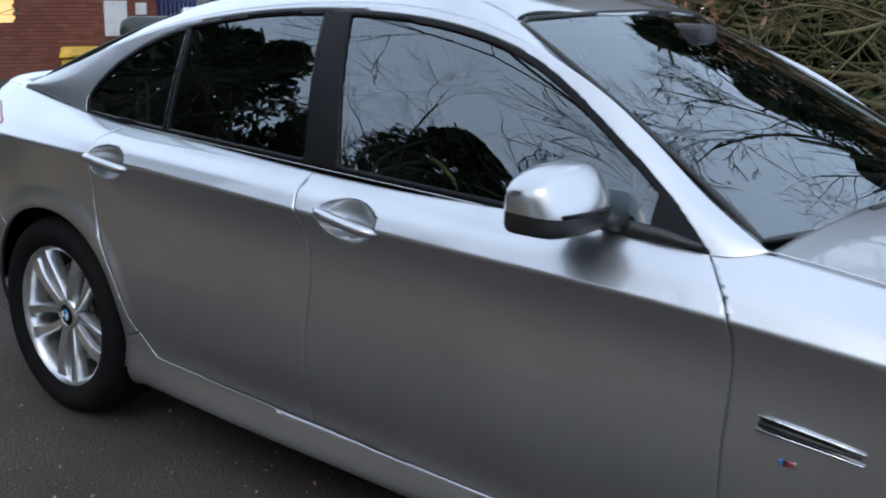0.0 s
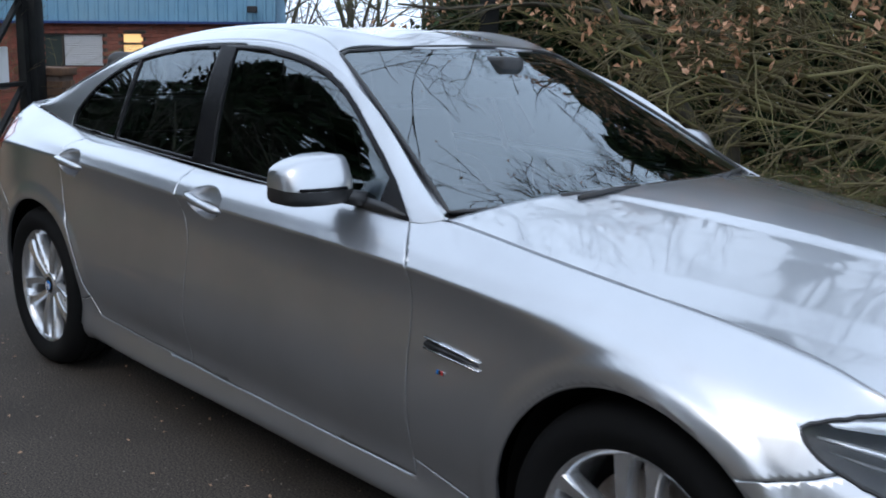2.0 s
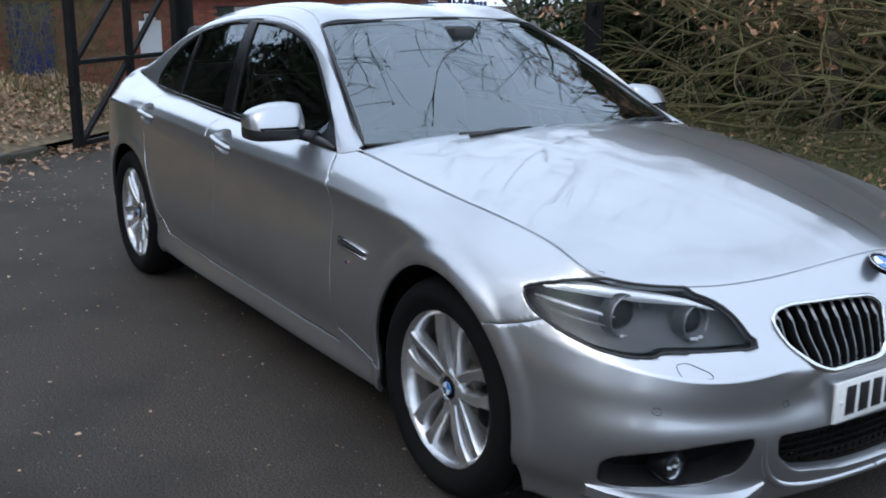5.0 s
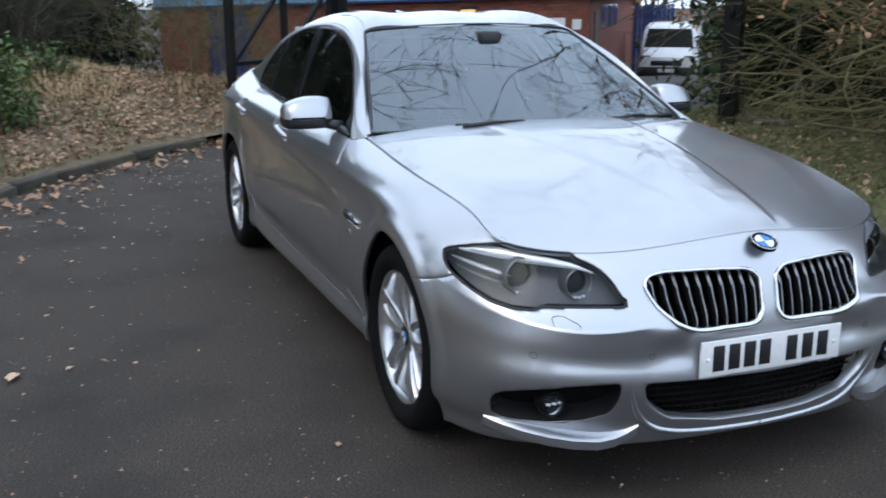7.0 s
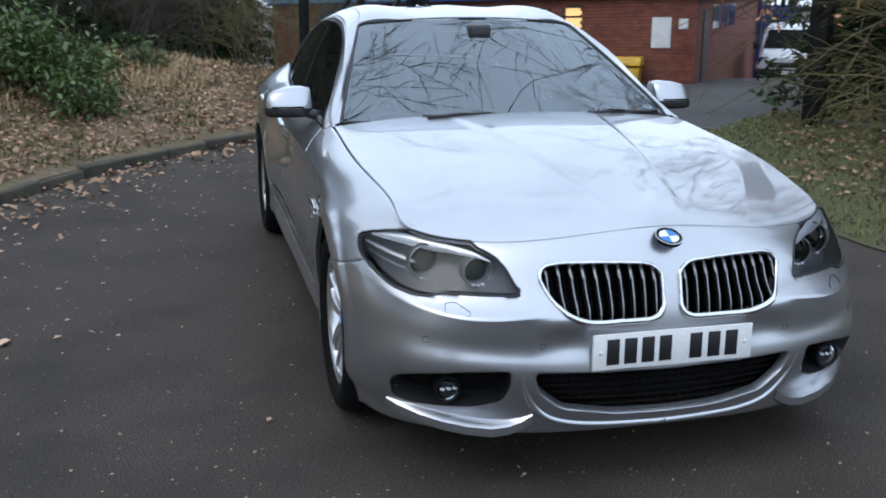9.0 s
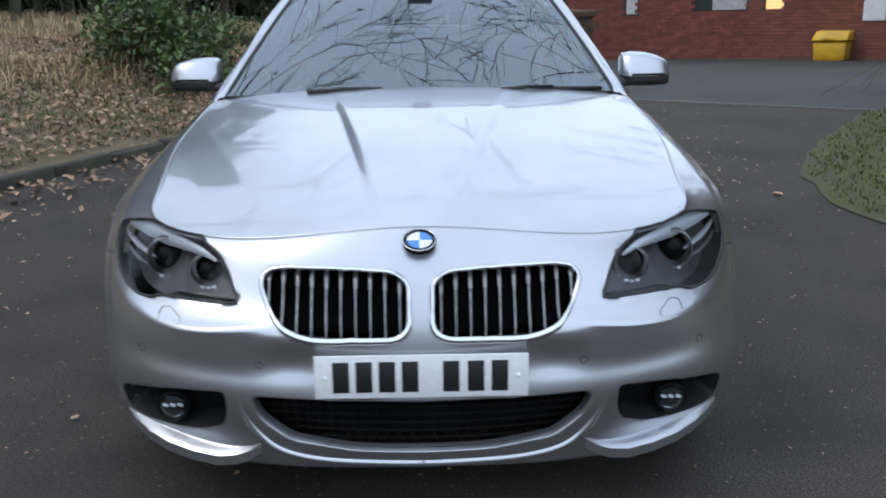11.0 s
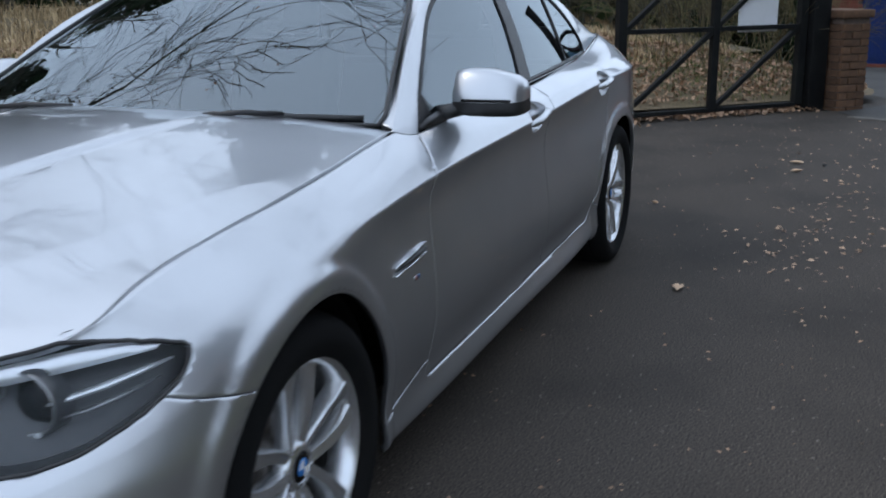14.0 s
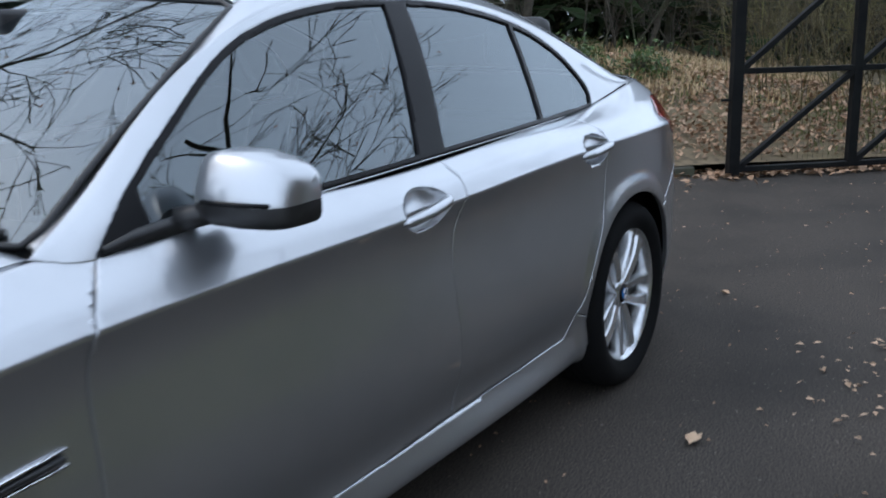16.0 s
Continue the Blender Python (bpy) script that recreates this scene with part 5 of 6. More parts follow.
cards("leaf_litter", scatter(60000, -14, 2, -9, 2.6, BANK, bank_h, .08, 4.6, .035), DEADLEAF, .062, "brown fallen leaves lying on the bank", "leaves", .45, seed=3)
cards("leaf_litter", scatter(15000, -14, 2, -9, 2.6, BANK, bank_h, .1, 4.0, .04), PALELEAF, .065, "pale dry leaves lying on the bank", "leaves", .5, seed=4)
blades("long_grass", scatter(95000, -24, 2, -14, 2.4, BANK, bank_h, 1.5, 10, 0, .95), DRYGRASS, .20, "long straw-coloured winter grass on the bank", "grass", .6, seed=5)
blades("moss_grass", scatter(34000, -12, 3, -6, 2.4, BANK, bank_h, .06, 3.4, 0, .85), GREENGRASS, .075, "short green grass at the edge of the bank", "grass", .6, seed=6)
blades("verge_grass", scatter(60000, -11, 5, 2.4, 9, VERGE, verge_h, .05, 4.5, 0), GREENGRASS, .045, "short winter grass on the verge", "grass", .9, seed=7)
cards("verge_leaves", scatter(5200, -11, 4, 2.4, 10, VERGE, verge_h, .7, 5.5, .03), DEADLEAF, .075, "brown leaves fallen on the verge", "leaves", .4, seed=8)
strip = []
for x, y, a in along(SMOOTH_EDGE, .018):
    if x < 1.5:
        w = abs(R.normal(0, .28)) + .07
        strip.append((x + math.sin(a) * w + R.normal(0, .05), y - math.cos(a) * w + R.normal(0, .05), .012 + R.uniform(0, .02)))
keep = inside(np.array(strip)[:, :2], BANK)
strip = [q for q, k in zip(strip, keep) if k > .05]
for k in range(520):
    t = R.uniform(0, 1)
    strip.append((-6.35 - 1.6 * t + R.normal(0, .1) + .25, -.25 + 1.8 * t + R.normal(0, .1), .012 + R.uniform(0, .02)))
cards("gutter_leaves", strip, DEADLEAF, .075, "brown leaves gathered along the kerb", "leaves", .3, seed=9)
loose = []
for cx, cy, sx, sy, n in ((-1.9, 1.65, .45, .16, 70), (-2.9, 1.95, .5, .22, 80), (-4.6, 1.7, 1.0, .5, 60), (-4.2, -1.0, .9, .55, 130), (-2.6, -1.9, .9, .45, 100), (-1.0, -2.3, 1.2, .5, 50), (-3.2, 2.3, 1.4, .25, 30), (-6.5, 3.0, 1.5, 1.2, 40)):
    for k in range(n):
        loose.append((cx + R.normal(0, sx), cy + R.normal(0, sy), .010 + R.uniform(0, .008)))
loose = [p for p in loose if not (-2.6 < p[0] < 2.4 and abs(p[1]) < .98)]
cards("scattered_leaves", loose, PALELEAF, .034, "pale leaves scattered on the tarmac", "leaves", .10, seed=10)
grit = [(R.uniform(-8, 3.5), R.uniform(-3.5, 3.0), .004) for k in range(1500)]
cards("loose_grit", [(R.uniform(-6.5, 3.2), R.uniform(-3.3, 2.8), .003) for k in range(10000)], GRIT, .009, "pale grit in the worn surface of the tarmac", "grit", .15, seed=14, slim=.8)
cards("leaf_crumbs", grit, DEADLEAF, .016, "tiny leaf crumbs on the tarmac", "leaves", .2, seed=12)
for k, (x, y, sz) in enumerate(((-1.10, 1.27, .085), (-1.68, 2.28, .075), (-4.44, 1.60, .10), (-4.10, 1.62, .09), (.49, -2.18, .085), (-4.36, 1.79, .07), (-2.78, .87, .05))):
    b = bmesh.new()
    n = 9
    rim = [b.verts.new((sz * .5 * math.cos(t) * (1 + .16 * math.cos(7 * t + k)), sz * .27 * math.sin(t) * (1 + .22 * math.cos(5 * t + 2 * k)), .012 + .010 * abs(math.sin(t)))) for t in [i * math.tau / 14 for i in range(14)]]
    c = b.verts.new((0, 0, .006))
    for i in range(14):
        b.faces.new((rim[i], rim[(i + 1) % 14], c))
    o = part("fallen_leaf", b, PALELEAF if k != 5 else STEEL)
    o.matrix_basis = pose(x, y, 0, 0, 0, 40 * k)
    tagged(o, "curled pale brown leaf on the tarmac" if k != 5 else "small dark scrap lying on the tarmac", "leaf", "loose leaves")


# ---- trees and shrubs ----
def limbs(seed, start, heading, length, radius, depth, spread=.6, droop=0.0, kids=4, segs=5, wob=.18, taper=.55, sides=5, min_r=.002, shrink_k=.62):
    """Tapered branching limbs as (verts, faces, tips)."""
    r = random.Random(seed)
    verts, faces, tips = [], [], []

    def grow(p, d, ln, rad, lvl):
        rows, pts = [], []
        for k in range(segs + 1):
            t = k / segs
            rr = max(min_r, rad * (1 - taper * t))
            n = sides if rad > .02 else (4 if rad > .008 else 3)
            side_v = d.cross(Vector((0, 0, 1)))
            if side_v.length < 1e-3:
                side_v = Vector((1, 0, 0))
            side_v.normalize()
            w = side_v.cross(d)
            base = len(verts)
            for i in range(n):
                a = i * math.tau / n
                verts.append(tuple(p + (side_v * math.cos(a) + w * math.sin(a)) * rr))
            rows.append((base, n)), pts.append((p.copy(), d.copy(), rr))
            d = (d + Vector((r.gauss(0, wob), r.gauss(0, wob), r.gauss(0, wob) - droop * (1 if lvl else .3)))).normalized()
            p = p + d * ln / segs
        for (a, n), (c, _) in zip(rows, rows[1:]):
            for i in range(n):
                faces.append((a + i, a + (i + 1) % n, c + (i + 1) % n, c + i))
        tips.append((pts[-1][0], pts[-1][1], lvl))
        if lvl < depth:
            for k in range(kids + (1 if lvl == 0 else 0)):
                t = r.uniform(.25, 1.0) if lvl else r.uniform(.3, 1.0)
                q, dd, rr = pts[min(segs, int(t * segs))]
                nd = (dd + Vector((r.gauss(0, spread), r.gauss(0, spread), r.gauss(0, spread * .7)))).normalized()
                grow(q.copy(), nd, ln * shrink_k * r.uniform(.7, 1.25), max(min_r, rr * .62), lvl + 1)

    grow(Vector(start), Vector(heading).normalized(), length, radius, 0)
    return verts, faces, tips


def mesh_of(name, verts, faces, mat, parent=None, label=""):
    me = bpy.data.meshes.new(name)
    me.from_pydata(verts, [], faces)
    me.polygons.foreach_set("use_smooth", [True] * len(me.polygons))
    me.materials.append(mat)
    o = new(name, me)
    if parent:
        o.parent = parent
    if label:
        o["label"] = label
    return o


def sheet_z(x, y):
    p = np.array([[x, y]])
    d = -inside(p, BANK)[0]
    if d > 0:
        return bank_h(x, y, d)
    d = -inside(p, VERGE)[0]
    return verge_h(x, y, d) if d > 0 else ground_z(x, y)


def bare_tree(x, y, h, seed, r=.14, depth=4, label="bare winter tree with dark branches", kids=4, heading=(0, 0, 1), spread=.55, low=.35):
    t = thing("tree", label, "tree", "bare trees", at=pose(x, y, sheet_z(x, y) - .1))
    v, f, tips = limbs(seed, (0, 0, 0), heading, h * .62, r, depth, spread, -.02, kids, 7, .09, .7, 6, .004, .58)
    mesh_of("trunk", v, f, BARK, t, "dark bare trunk with its boughs")
    return t, tips


def evergreen(h, w, seed, n=7000, label="dark dense evergreen tree", size=.20):
    """A conifer: a trunk, and a ragged crown of drooping leaf clumps."""
    t = thing("evergreen_tree", label, "tree", "evergreen trees")
    v, f, _ = limbs(seed, (0, 0, 0), (0, 0, 1), h, .13, 1, .9, .02, 26, 8, .03, min_r=.006, shrink_k=.22)
    mesh_of("trunk", v, f, BARK, t)
    r = np.random.default_rng(seed)
    k = r.uniform(0, 1, n) ** .8
    ang = r.uniform(0, math.tau, n)
    lobes = 1 + .28 * np.sin(ang * 3 + seed) + .25 * np.sin(k * 27 + ang * 2) + .12 * np.sin(k * 61 + ang * 5)
    rad = w * (1 - k) ** .6 * np.sqrt(r.uniform(.12, 1, n)) * lobes
    pts = np.stack([rad * np.cos(ang), rad * np.sin(ang), .12 + k * h * 1.02 - rad * .18], 1)
    o = cards("crown", pts, NEEDLES, size, "", "", .7, kind="", seed=seed, slim=.45)
    o.parent = t
    return t


def shrub(x, y, w, h, seed, mat, n, size, label, name="shrub"):
    """A leafy bush on many thin stems."""
    t = thing(name, label, "bush", at=pose(x, y, sheet_z(x, y) - .05))
    r = random.Random(seed)
    vv, ff, pts = [], [], []
    for k in range(14):
        a, e = r.uniform(0, math.tau), r.uniform(.1, 1)
        v, f, tips = limbs(seed * 31 + k, (r.gauss(0, .1), r.gauss(0, .1), 0), (math.cos(a) * e * w / h, math.sin(a) * e * w / h, 1), h * .75, .014, 2, .5, .03, 4, 4, .15, sides=4)
        o = len(vv)
        vv += v
        ff += [tuple(i + o for i in q) for q in f]
        pts += [p for p, d, l in tips]
    mesh_of("stem_tangle", vv, ff, BARK, t)
    g = np.random.default_rng(seed)
    pts = np.array([tuple(p) for p in pts])
    q = pts[g.integers(0, len(pts), n)] + g.normal(0, .09, (n, 3))
    q[:, 2] = np.maximum(q[:, 2], .06)
    o = cards("leaves", q, mat, size, "", "", .6, kind="", seed=seed, slim=.42)
    o.parent = t
    return t


def beech(seed, h=2.7, label="tangled mossy shrub with copper dead leaves"):
    """A shrub of long arching mossy branches that still holds dead leaves."""
    t = thing("beech_shrub", label, "shrub", "hedge shrubs")
    r = random.Random(seed)
    vv, ff, pts = [], [], []
    for k in range(12):
        a = r.uniform(-2.9, -.25) if k % 4 else r.uniform(0, math.tau)
        e = r.uniform(.6, 3.0)
        z0 = r.uniform(.0, h * .65)
        v, f, tips = limbs(seed * 57 + k, (r.gauss(0, .3), r.gauss(0, .25), z0), (math.cos(a) * e, math.sin(a) * e, r.uniform(.3, .9)), r.uniform(1.6, 2.7), r.uniform(.018, .036), 3, .36, .045, 3, 7, .12, .65, 5, .0028, .58)
        o = len(vv)
        vv += v
        ff += [tuple(i + o for i in q) for q in f]
        pts += [p for p, d, l in tips if l >= 2]
    mesh_of("branchwork", vv, ff, MOSSBARK, t, "mossy arching branches")
    g = np.random.default_rng(seed)
    pts = np.array([tuple(p) for p in pts])
    hi_w = np.clip((pts[:, 2] - h * .35) / h, .02, 1) ** 1.4
    seeds = pts[g.choice(len(pts), 70, p=hi_w / hi_w.sum())]
    n = 620
    q = seeds[g.integers(0, 70, n)] + g.normal(0, .07, (n, 3))
    o = cards("dead_leaves", q, BUDLEAF, .085, "", "", .9, kind="", seed=seed, slim=.6)
    o.parent = t
    o["label"] = "copper-brown dead leaves"
    return t


def plant(models, places, seed):
    """Stands turned and scaled copies of the models at (x, y, scale)."""
    r = random.Random(seed)
    for k, (x, y, sc) in enumerate(places):
        m = Matrix.Translation((x, y, sheet_z(x, y) - .12)) @ Matrix.Rotation(r.uniform(0, 6.28), 4, "Z") @ Matrix.Diagonal((sc, sc, sc * r.uniform(.9, 1.1), 1))
        if k < len(models):
            models[k].matrix_basis = m
        else:
            copy_thing(models[k % len(models)], m)


hedge = [beech(100 + k) for k in range(7)]
for t, (x, y) in zip(hedge, ((-4.7, 7.3), (-3.2, 6.9), (-1.7, 6.7), (-.2, 6.5), (1.4, 6.5), (-2.4, 8.2), (.8, 8.0))):
    t.matrix_basis = pose(x, y, sheet_z(x, y) - .05)
plant([evergreen(5.2, 1.8, 200 + k) for k in range(4)], [
    (-7.4, 9.2, 1.05), (-5.8, 9.9, 1.25), (-4.0, 10.2, 1.3), (-2.2, 9.8, 1.4), (-.4, 10.0, 1.3), (1.6, 9.9, 1.0),
    (-9.6, 12.0, 1.1), (-12.2, 14.6, 1.1), (-14.6, 17.4, 1.2), (-17.5, 20.4, 1.2), (-6.6, 12.4, 1.15), (-3, 12, 1), (0, 12.4, 1), (-4.9, 8.6, .72), (-6.7, 7.9, .7), (-20.5, 24, 1.3), (-24, 29, 1.4), (-9.9, 10.9, .85)], 1)
# Those at x > 2 stay out of view, added to dim the car's bumper corner.
plant([evergreen(5.2, 1.9, 230 + k, 5000, "dark evergreen tree of the wooded bank, some added out of view", .24) for k in range(3)], [
    (-9, -11, .95), (-13, -10.8, 1.25), (-16, -12.5, 1.5), (-5, -12, 1.05), (-1, -12.5, 1.1), (3.5, -12, 1.0), (8, -11.5, 1.05), (-17, -9, 1.9), (-21.5, -9, 1.7), (12.5, -10, 1.1),
    (-20, -4.8, .9), (-22.6, -3.6, 1), (-25.5, -2.6, 1.1), (-18.2, -6.8, .9), (-24.5, -6.5, 1.2), (-28.5, -4.8, 1.3), (-27, -9, 1.3), (-15.4, -8.6, .8), (-31, -2.5, 1.4), (-34, -6, 1.5), (-11, -12.5, 1.2), (-7, -13.5, 1.2), (1, -14, 1.2), (-28, -1.2, 1), (-30.5, -.7, 1.1), (-33.5, -.5, 1.3), (-26.2, -1.6, .8)], 2)
wood = [bare_tree(0, 0, 8.5, 400 + k, .09 + .012 * (k % 3), 3 + (k % 2), kids=4)[0] for k in range(5)]
plant(wood, [(-3.0, 7.2, 1.05), (-7.5, -6.4, 1), (.8, 7.6, 1), (-10.5, -6.0, .95), (-5.0, -7.2, 1), (-12.5, -5.2, .9), (-14.5, -6.6, 1), (-2.4, -7.6, .9), (.6, -7.8, 1), (4.4, -7.5, 1),
    (-16.8, -4.9, .9), (-18.8, -6.2, 1), (-11.6, -7.6, .9), (-9.2, -7.8, 1), (-20.2, -3.4, .8), (-22.4, -2.4, .9), (-17.4, -3.2, .7), (-15.6, -4.0, .7), (-13.8, -3.6, .6), (-23.5, -4.8, 1), (-19.4, -8.0, 1), (-26, -4.6, 1.1),
    (-6.2, -9, 1), (-8.3, -9.4, 1), (-3.6, -9.6, 1), (-5.0, 8.0, .9)], 3)


def twiggy_tree(seed, lean, label="bare tree with a dense crown of fine drooping twigs"):
    """A slender tree whose crown is a mass of thin twigs, some dead leaves still on them."""
    t = thing("tree", label, "tree", "twiggy trees")
    v, f, tips = limbs(seed, (0, 0, 0), lean, 5.2, .12, 5, .58, .022, 4, 5, .14, .66, 6, .0055, .62)
    f = [q for q in f if v[q[0]][2] > 3.1 or v[q[0]][0] ** 2 + v[q[0]][1] ** 2 < .5]
    mesh_of("trunk", v, f, BARK, t, "dark bare trunk with fine twigs")
    g = np.random.default_rng(seed)
    ends = np.array([tuple(p) for p, d, l in tips if l >= 4 and p.z > 3.2])
    q = ends[g.integers(0, len(ends), 300)] + g.normal(0, .05, (300, 3))
    o = cards("dead_leaves", q, BUDLEAF, .055, "", "", .9, kind="", seed=seed, slim=.6)
    o.parent = t
    return t


twigs = [twiggy_tree(611, (-.05, -.16, 1)), twiggy_tree(617, (.05, -.16, 1))]
for k, (x, y, sc, turn) in enumerate(((-3.4, 7.6, 1.15, 0), (.6, 8.0, 1.1, 0), (-3.0, -8.0, 1.2, 185))):
    m = Matrix.Translation((x, y, sheet_z(x, y) - .12)) @ Matrix.Rotation(radians(turn), 4, "Z") @ Matrix.Diagonal((sc, sc, sc, 1))
    if k < 2:
        twigs[k].matrix_basis = m
    else:
        copy_thing(twigs[k % 2], m)
far = [bare_tree(0, 0, 13, 500 + k, .2, 3, "tall bare tree far behind the yard")[0] for k in range(3)]
plant(far, [(-40, 26, 1), (-43, 29, 1), (-45, 24, 1), (-41, 33, 1), (-47, 31, 1), (-38, 30, .9), (-44, 36, 1), (-50, 28, 1.1), (-36, 34, .9), (-52, 33, 1.1), (-48, 38, 1), (-39, 38, 1), (-55, 25, 1.1), (-46, 42, 1)], 4)
for k, (x, y) in enumerate(((-13.5, -4.6), (-15.2, -3.2), (-16.8, -2.4), (-18.6, -1.9), (-20.2, -1.2), (-12.0, -6.2), (-10.2, -7.4), (-17.6, -4.4), (-21.8, -1.8))):
    t = thing("thicket", "dark leafless thicket at the wood's edge", "thicket", "thickets", at=pose(x, y, sheet_z(x, y) - .05))
    vv, ff = [], []
    for j in range(14):
        rr = random.Random(k * 90 + j)
        v, f, _ = limbs(k * 97 + j, (rr.gauss(0, .6), rr.gauss(0, .6), 0), (rr.gauss(0, .35), rr.gauss(0, .35), 1), rr.uniform(1.4, 2.6), .018, 2, .5, .02, 5, 5, .12, sides=3, min_r=.004)
        o = len(vv)
        vv += v
        ff += [tuple(i + o for i in q) for q in f]
    mesh_of("stem_tangle", vv, ff, BARK, t)
shrub(-6.4, -2.85, .75, .78, 21, LAUREL, 2600, .10, "green laurel bush on the leafy bank", "laurel_bush")
shrub(-5.8, -2.35, .45, .40, 22, LAUREL, 1000, .09, "low green laurel bush on the leafy bank", "laurel_bush")
for k, (x, y) in enumerate(((-8.1, -2.5), (-8.8, -1.9), (-7.4, -3.0), (-9.4, -2.9))):
    shrub(x, y, .6, .34, 30 + k, LAUREL, 700, .07, "low green ivy on the leafy bank", "ivy")
for k, (x, y, h) in enumerate(((-8.2, .3, 1.0), (-9.0, 1.1, 1.2), (-9.6, .2, 1.3), (-10.6, .9, 1.2), (-8.9, -.6, 1.1))):
    t = thing("bramble", "thin leafless bramble stems behind the gate", "bramble", "brambles", at=pose(x, y, sheet_z(x, y) - .03))
    vv, ff = [], []
    for j in range(16):
        rr = random.Random(k * 50 + j)
        v, f, _ = limbs(k * 77 + j, (rr.gauss(0, .25), rr.gauss(0, .25), 0), (rr.gauss(0, .3), rr.gauss(0, .3), 1), h, .007, 2, .5, .05, 3, 6, .12, sides=3, min_r=.0018)
        o = len(vv)
        vv += v
        ff += [tuple(i + o for i in q) for q in f]
    mesh_of("stem_tangle", vv, ff, MOSSBARK, t)
# ---- the building behind ----
BD = Vector((.58, .815, 0)).normalized()
BO = Vector((-18.36, 6.0, -.45))
BN = Vector((BD.y, -BD.x, 0))
hall_m = Matrix(((BD.x, -BN.x, 0, BO.x), (BD.y, -BN.y, 0, BO.y), (.027, 0, 1, BO.z), (0, 0, 0, 1)))
hall = thing("workshop_building", "low red-brick building with blue metal cladding above", "building")


def hpart(name, bm, mat, parent=None, label="", smooth=False):
    for v in bm.verts:
        v.co = hall_m @ v.co
    return part(name, bm, mat, parent or hall, label, smooth)


S0, S1, EAVE, DEEP = -6.1, 4.66, 1.98, 22
HOLES = [(0.0, 1.28, 1.02, 1.75), (1.60, 2.09, 1.02, 1.77), (-4.8, -3.65, 0.0, 1.9), (-1.66, -1.27, .97, 1.64)]


def wall_with_holes(s0, s1, z0, z1, holes, y0, y1):
    """A wall slab along s with openings through it, as boxes butted end to end."""
    out = []
    cuts = sorted({s0, s1, *[h[0] for h in holes], *[h[1] for h in holes]})
    for a, c in zip(cuts, cuts[1:]):
        gaps = sorted((h[2], h[3]) for h in holes if h[0] <= a and h[1] >= c)
        z = z0
        for lo, hi2 in gaps + [(z1, z1)]:
            if lo - z > 1e-4:
                out.append(bmesh.new())
                box(out[-1], (a, y0, z), (c, y1, lo))
            z = hi2
    return out


for piece in wall_with_holes(S0, S1, -.6, EAVE, HOLES, .012, .25):
    hpart("wall_core", piece, MORTAR)
sidew = bmesh.new()
box(sidew, (S1 - .25, .25, -2.5), (S1, DEEP, EAVE))
hpart("side_wall", sidew, BRICKWALL)
rest = bmesh.new()
box(rest, (S0, DEEP, -2.5), (S1, DEEP + .25, EAVE))
box(rest, (S0, .25, -2.5), (S0 + .25, DEEP, EAVE))
hpart("rear_walls", rest, BRICKWALL)
# courses of brick facing
rb = random.Random(3)
verts, faces = [], []
course, blen = .075, .225
for row in range(int((EAVE + .45) / course)):
    z = -.45 + row * course
    s = S0 - (blen / 2 if row % 2 else 0)
    while s < S1:
        a, c = max(s, S0) + .005, min(s + blen, S1) - .005
        zc = z + course / 2
        if c - a > .03 and not any(h[0] < (a + c) / 2 < h[1] and h[2] < zc < h[3] for h in HOLES):
            y = .0 + rb.uniform(-.003, .003)
            k = len(verts)
            for q in ((a, y, z + .005), (c, y, z + .005), (c, y, z + course - .005), (a, y, z + course - .005), (a, .013, z), (c, .013, z), (c, .013, z + course), (a, .013, z + course)):
                verts.append(tuple(hall_m @ Vector(q)))
            faces += [(k, k + 1, k + 2, k + 3), (k + 4, k + 5, k + 1, k), (k + 3, k + 2, k + 6, k + 7), (k + 5, k + 6, k + 2, k + 1), (k + 4, k, k + 3, k + 7)]
        s += blen
facing = mesh_of("brick_facing", verts, faces, BRICKWALL, hall, "rows of red bricks")
facing.data.polygons.foreach_set("use_smooth", [False] * len(facing.data.polygons))
facing["kind"] = "stuff"


def ribbed(bm, p0, p1, z0, z1, out, pitch=.20, depth=.03, lean=.0):
    """Profiled sheet between two points, its ribs upright."""
    p0, p1, out = Vector(p0), Vector(p1), Vector(out)
    ln = (p1 - p0).length
    u = (p1 - p0) / ln
    prof, s = [], 0.0
    while s < ln:
        prof += [(s, 0), (s + pitch * .55, 0), (s + pitch * .66, depth), (s + pitch * .89, depth)]
        s += pitch
    prof = [(min(a, ln), d) for a, d in prof] + [(ln, 0)]
    lo = [bm.verts.new(p0 + u * a + out * d + Vector((0, 0, z0))) for a, d in prof]
    hi2 = [bm.verts.new(p0 + u * a + out * (d - lean) + Vector((0, 0, z1))) for a, d in prof]
    for k in range(len(prof) - 1):
        bm.faces.new((lo[k], lo[k + 1], hi2[k + 1], hi2[k]))


cl = bmesh.new()
ribbed(cl, (S0 - .1, -.10, 0), (S1 + .12, -.10, 0), EAVE, EAVE + 1.05, (0, -1, 0), lean=.05)
hpart("cladding", cl, CLADDING, label="pale blue profiled metal cladding")
cl = bmesh.new()
ribbed(cl, (S1 + .12, -.10, 0), (S1 + .12, DEEP, 0), EAVE, EAVE + 1.05, (1, 0, 0), lean=.05)
hpart("cladding", cl, CLADDING, label="pale blue profiled metal cladding")
tr = bmesh.new()
box(tr, (S0 - .12, -.13, EAVE - .05), (S1 + .15, .02, EAVE + .0))
box(tr, (S1, .02, EAVE - .05), (S1 + .15, DEEP, EAVE))
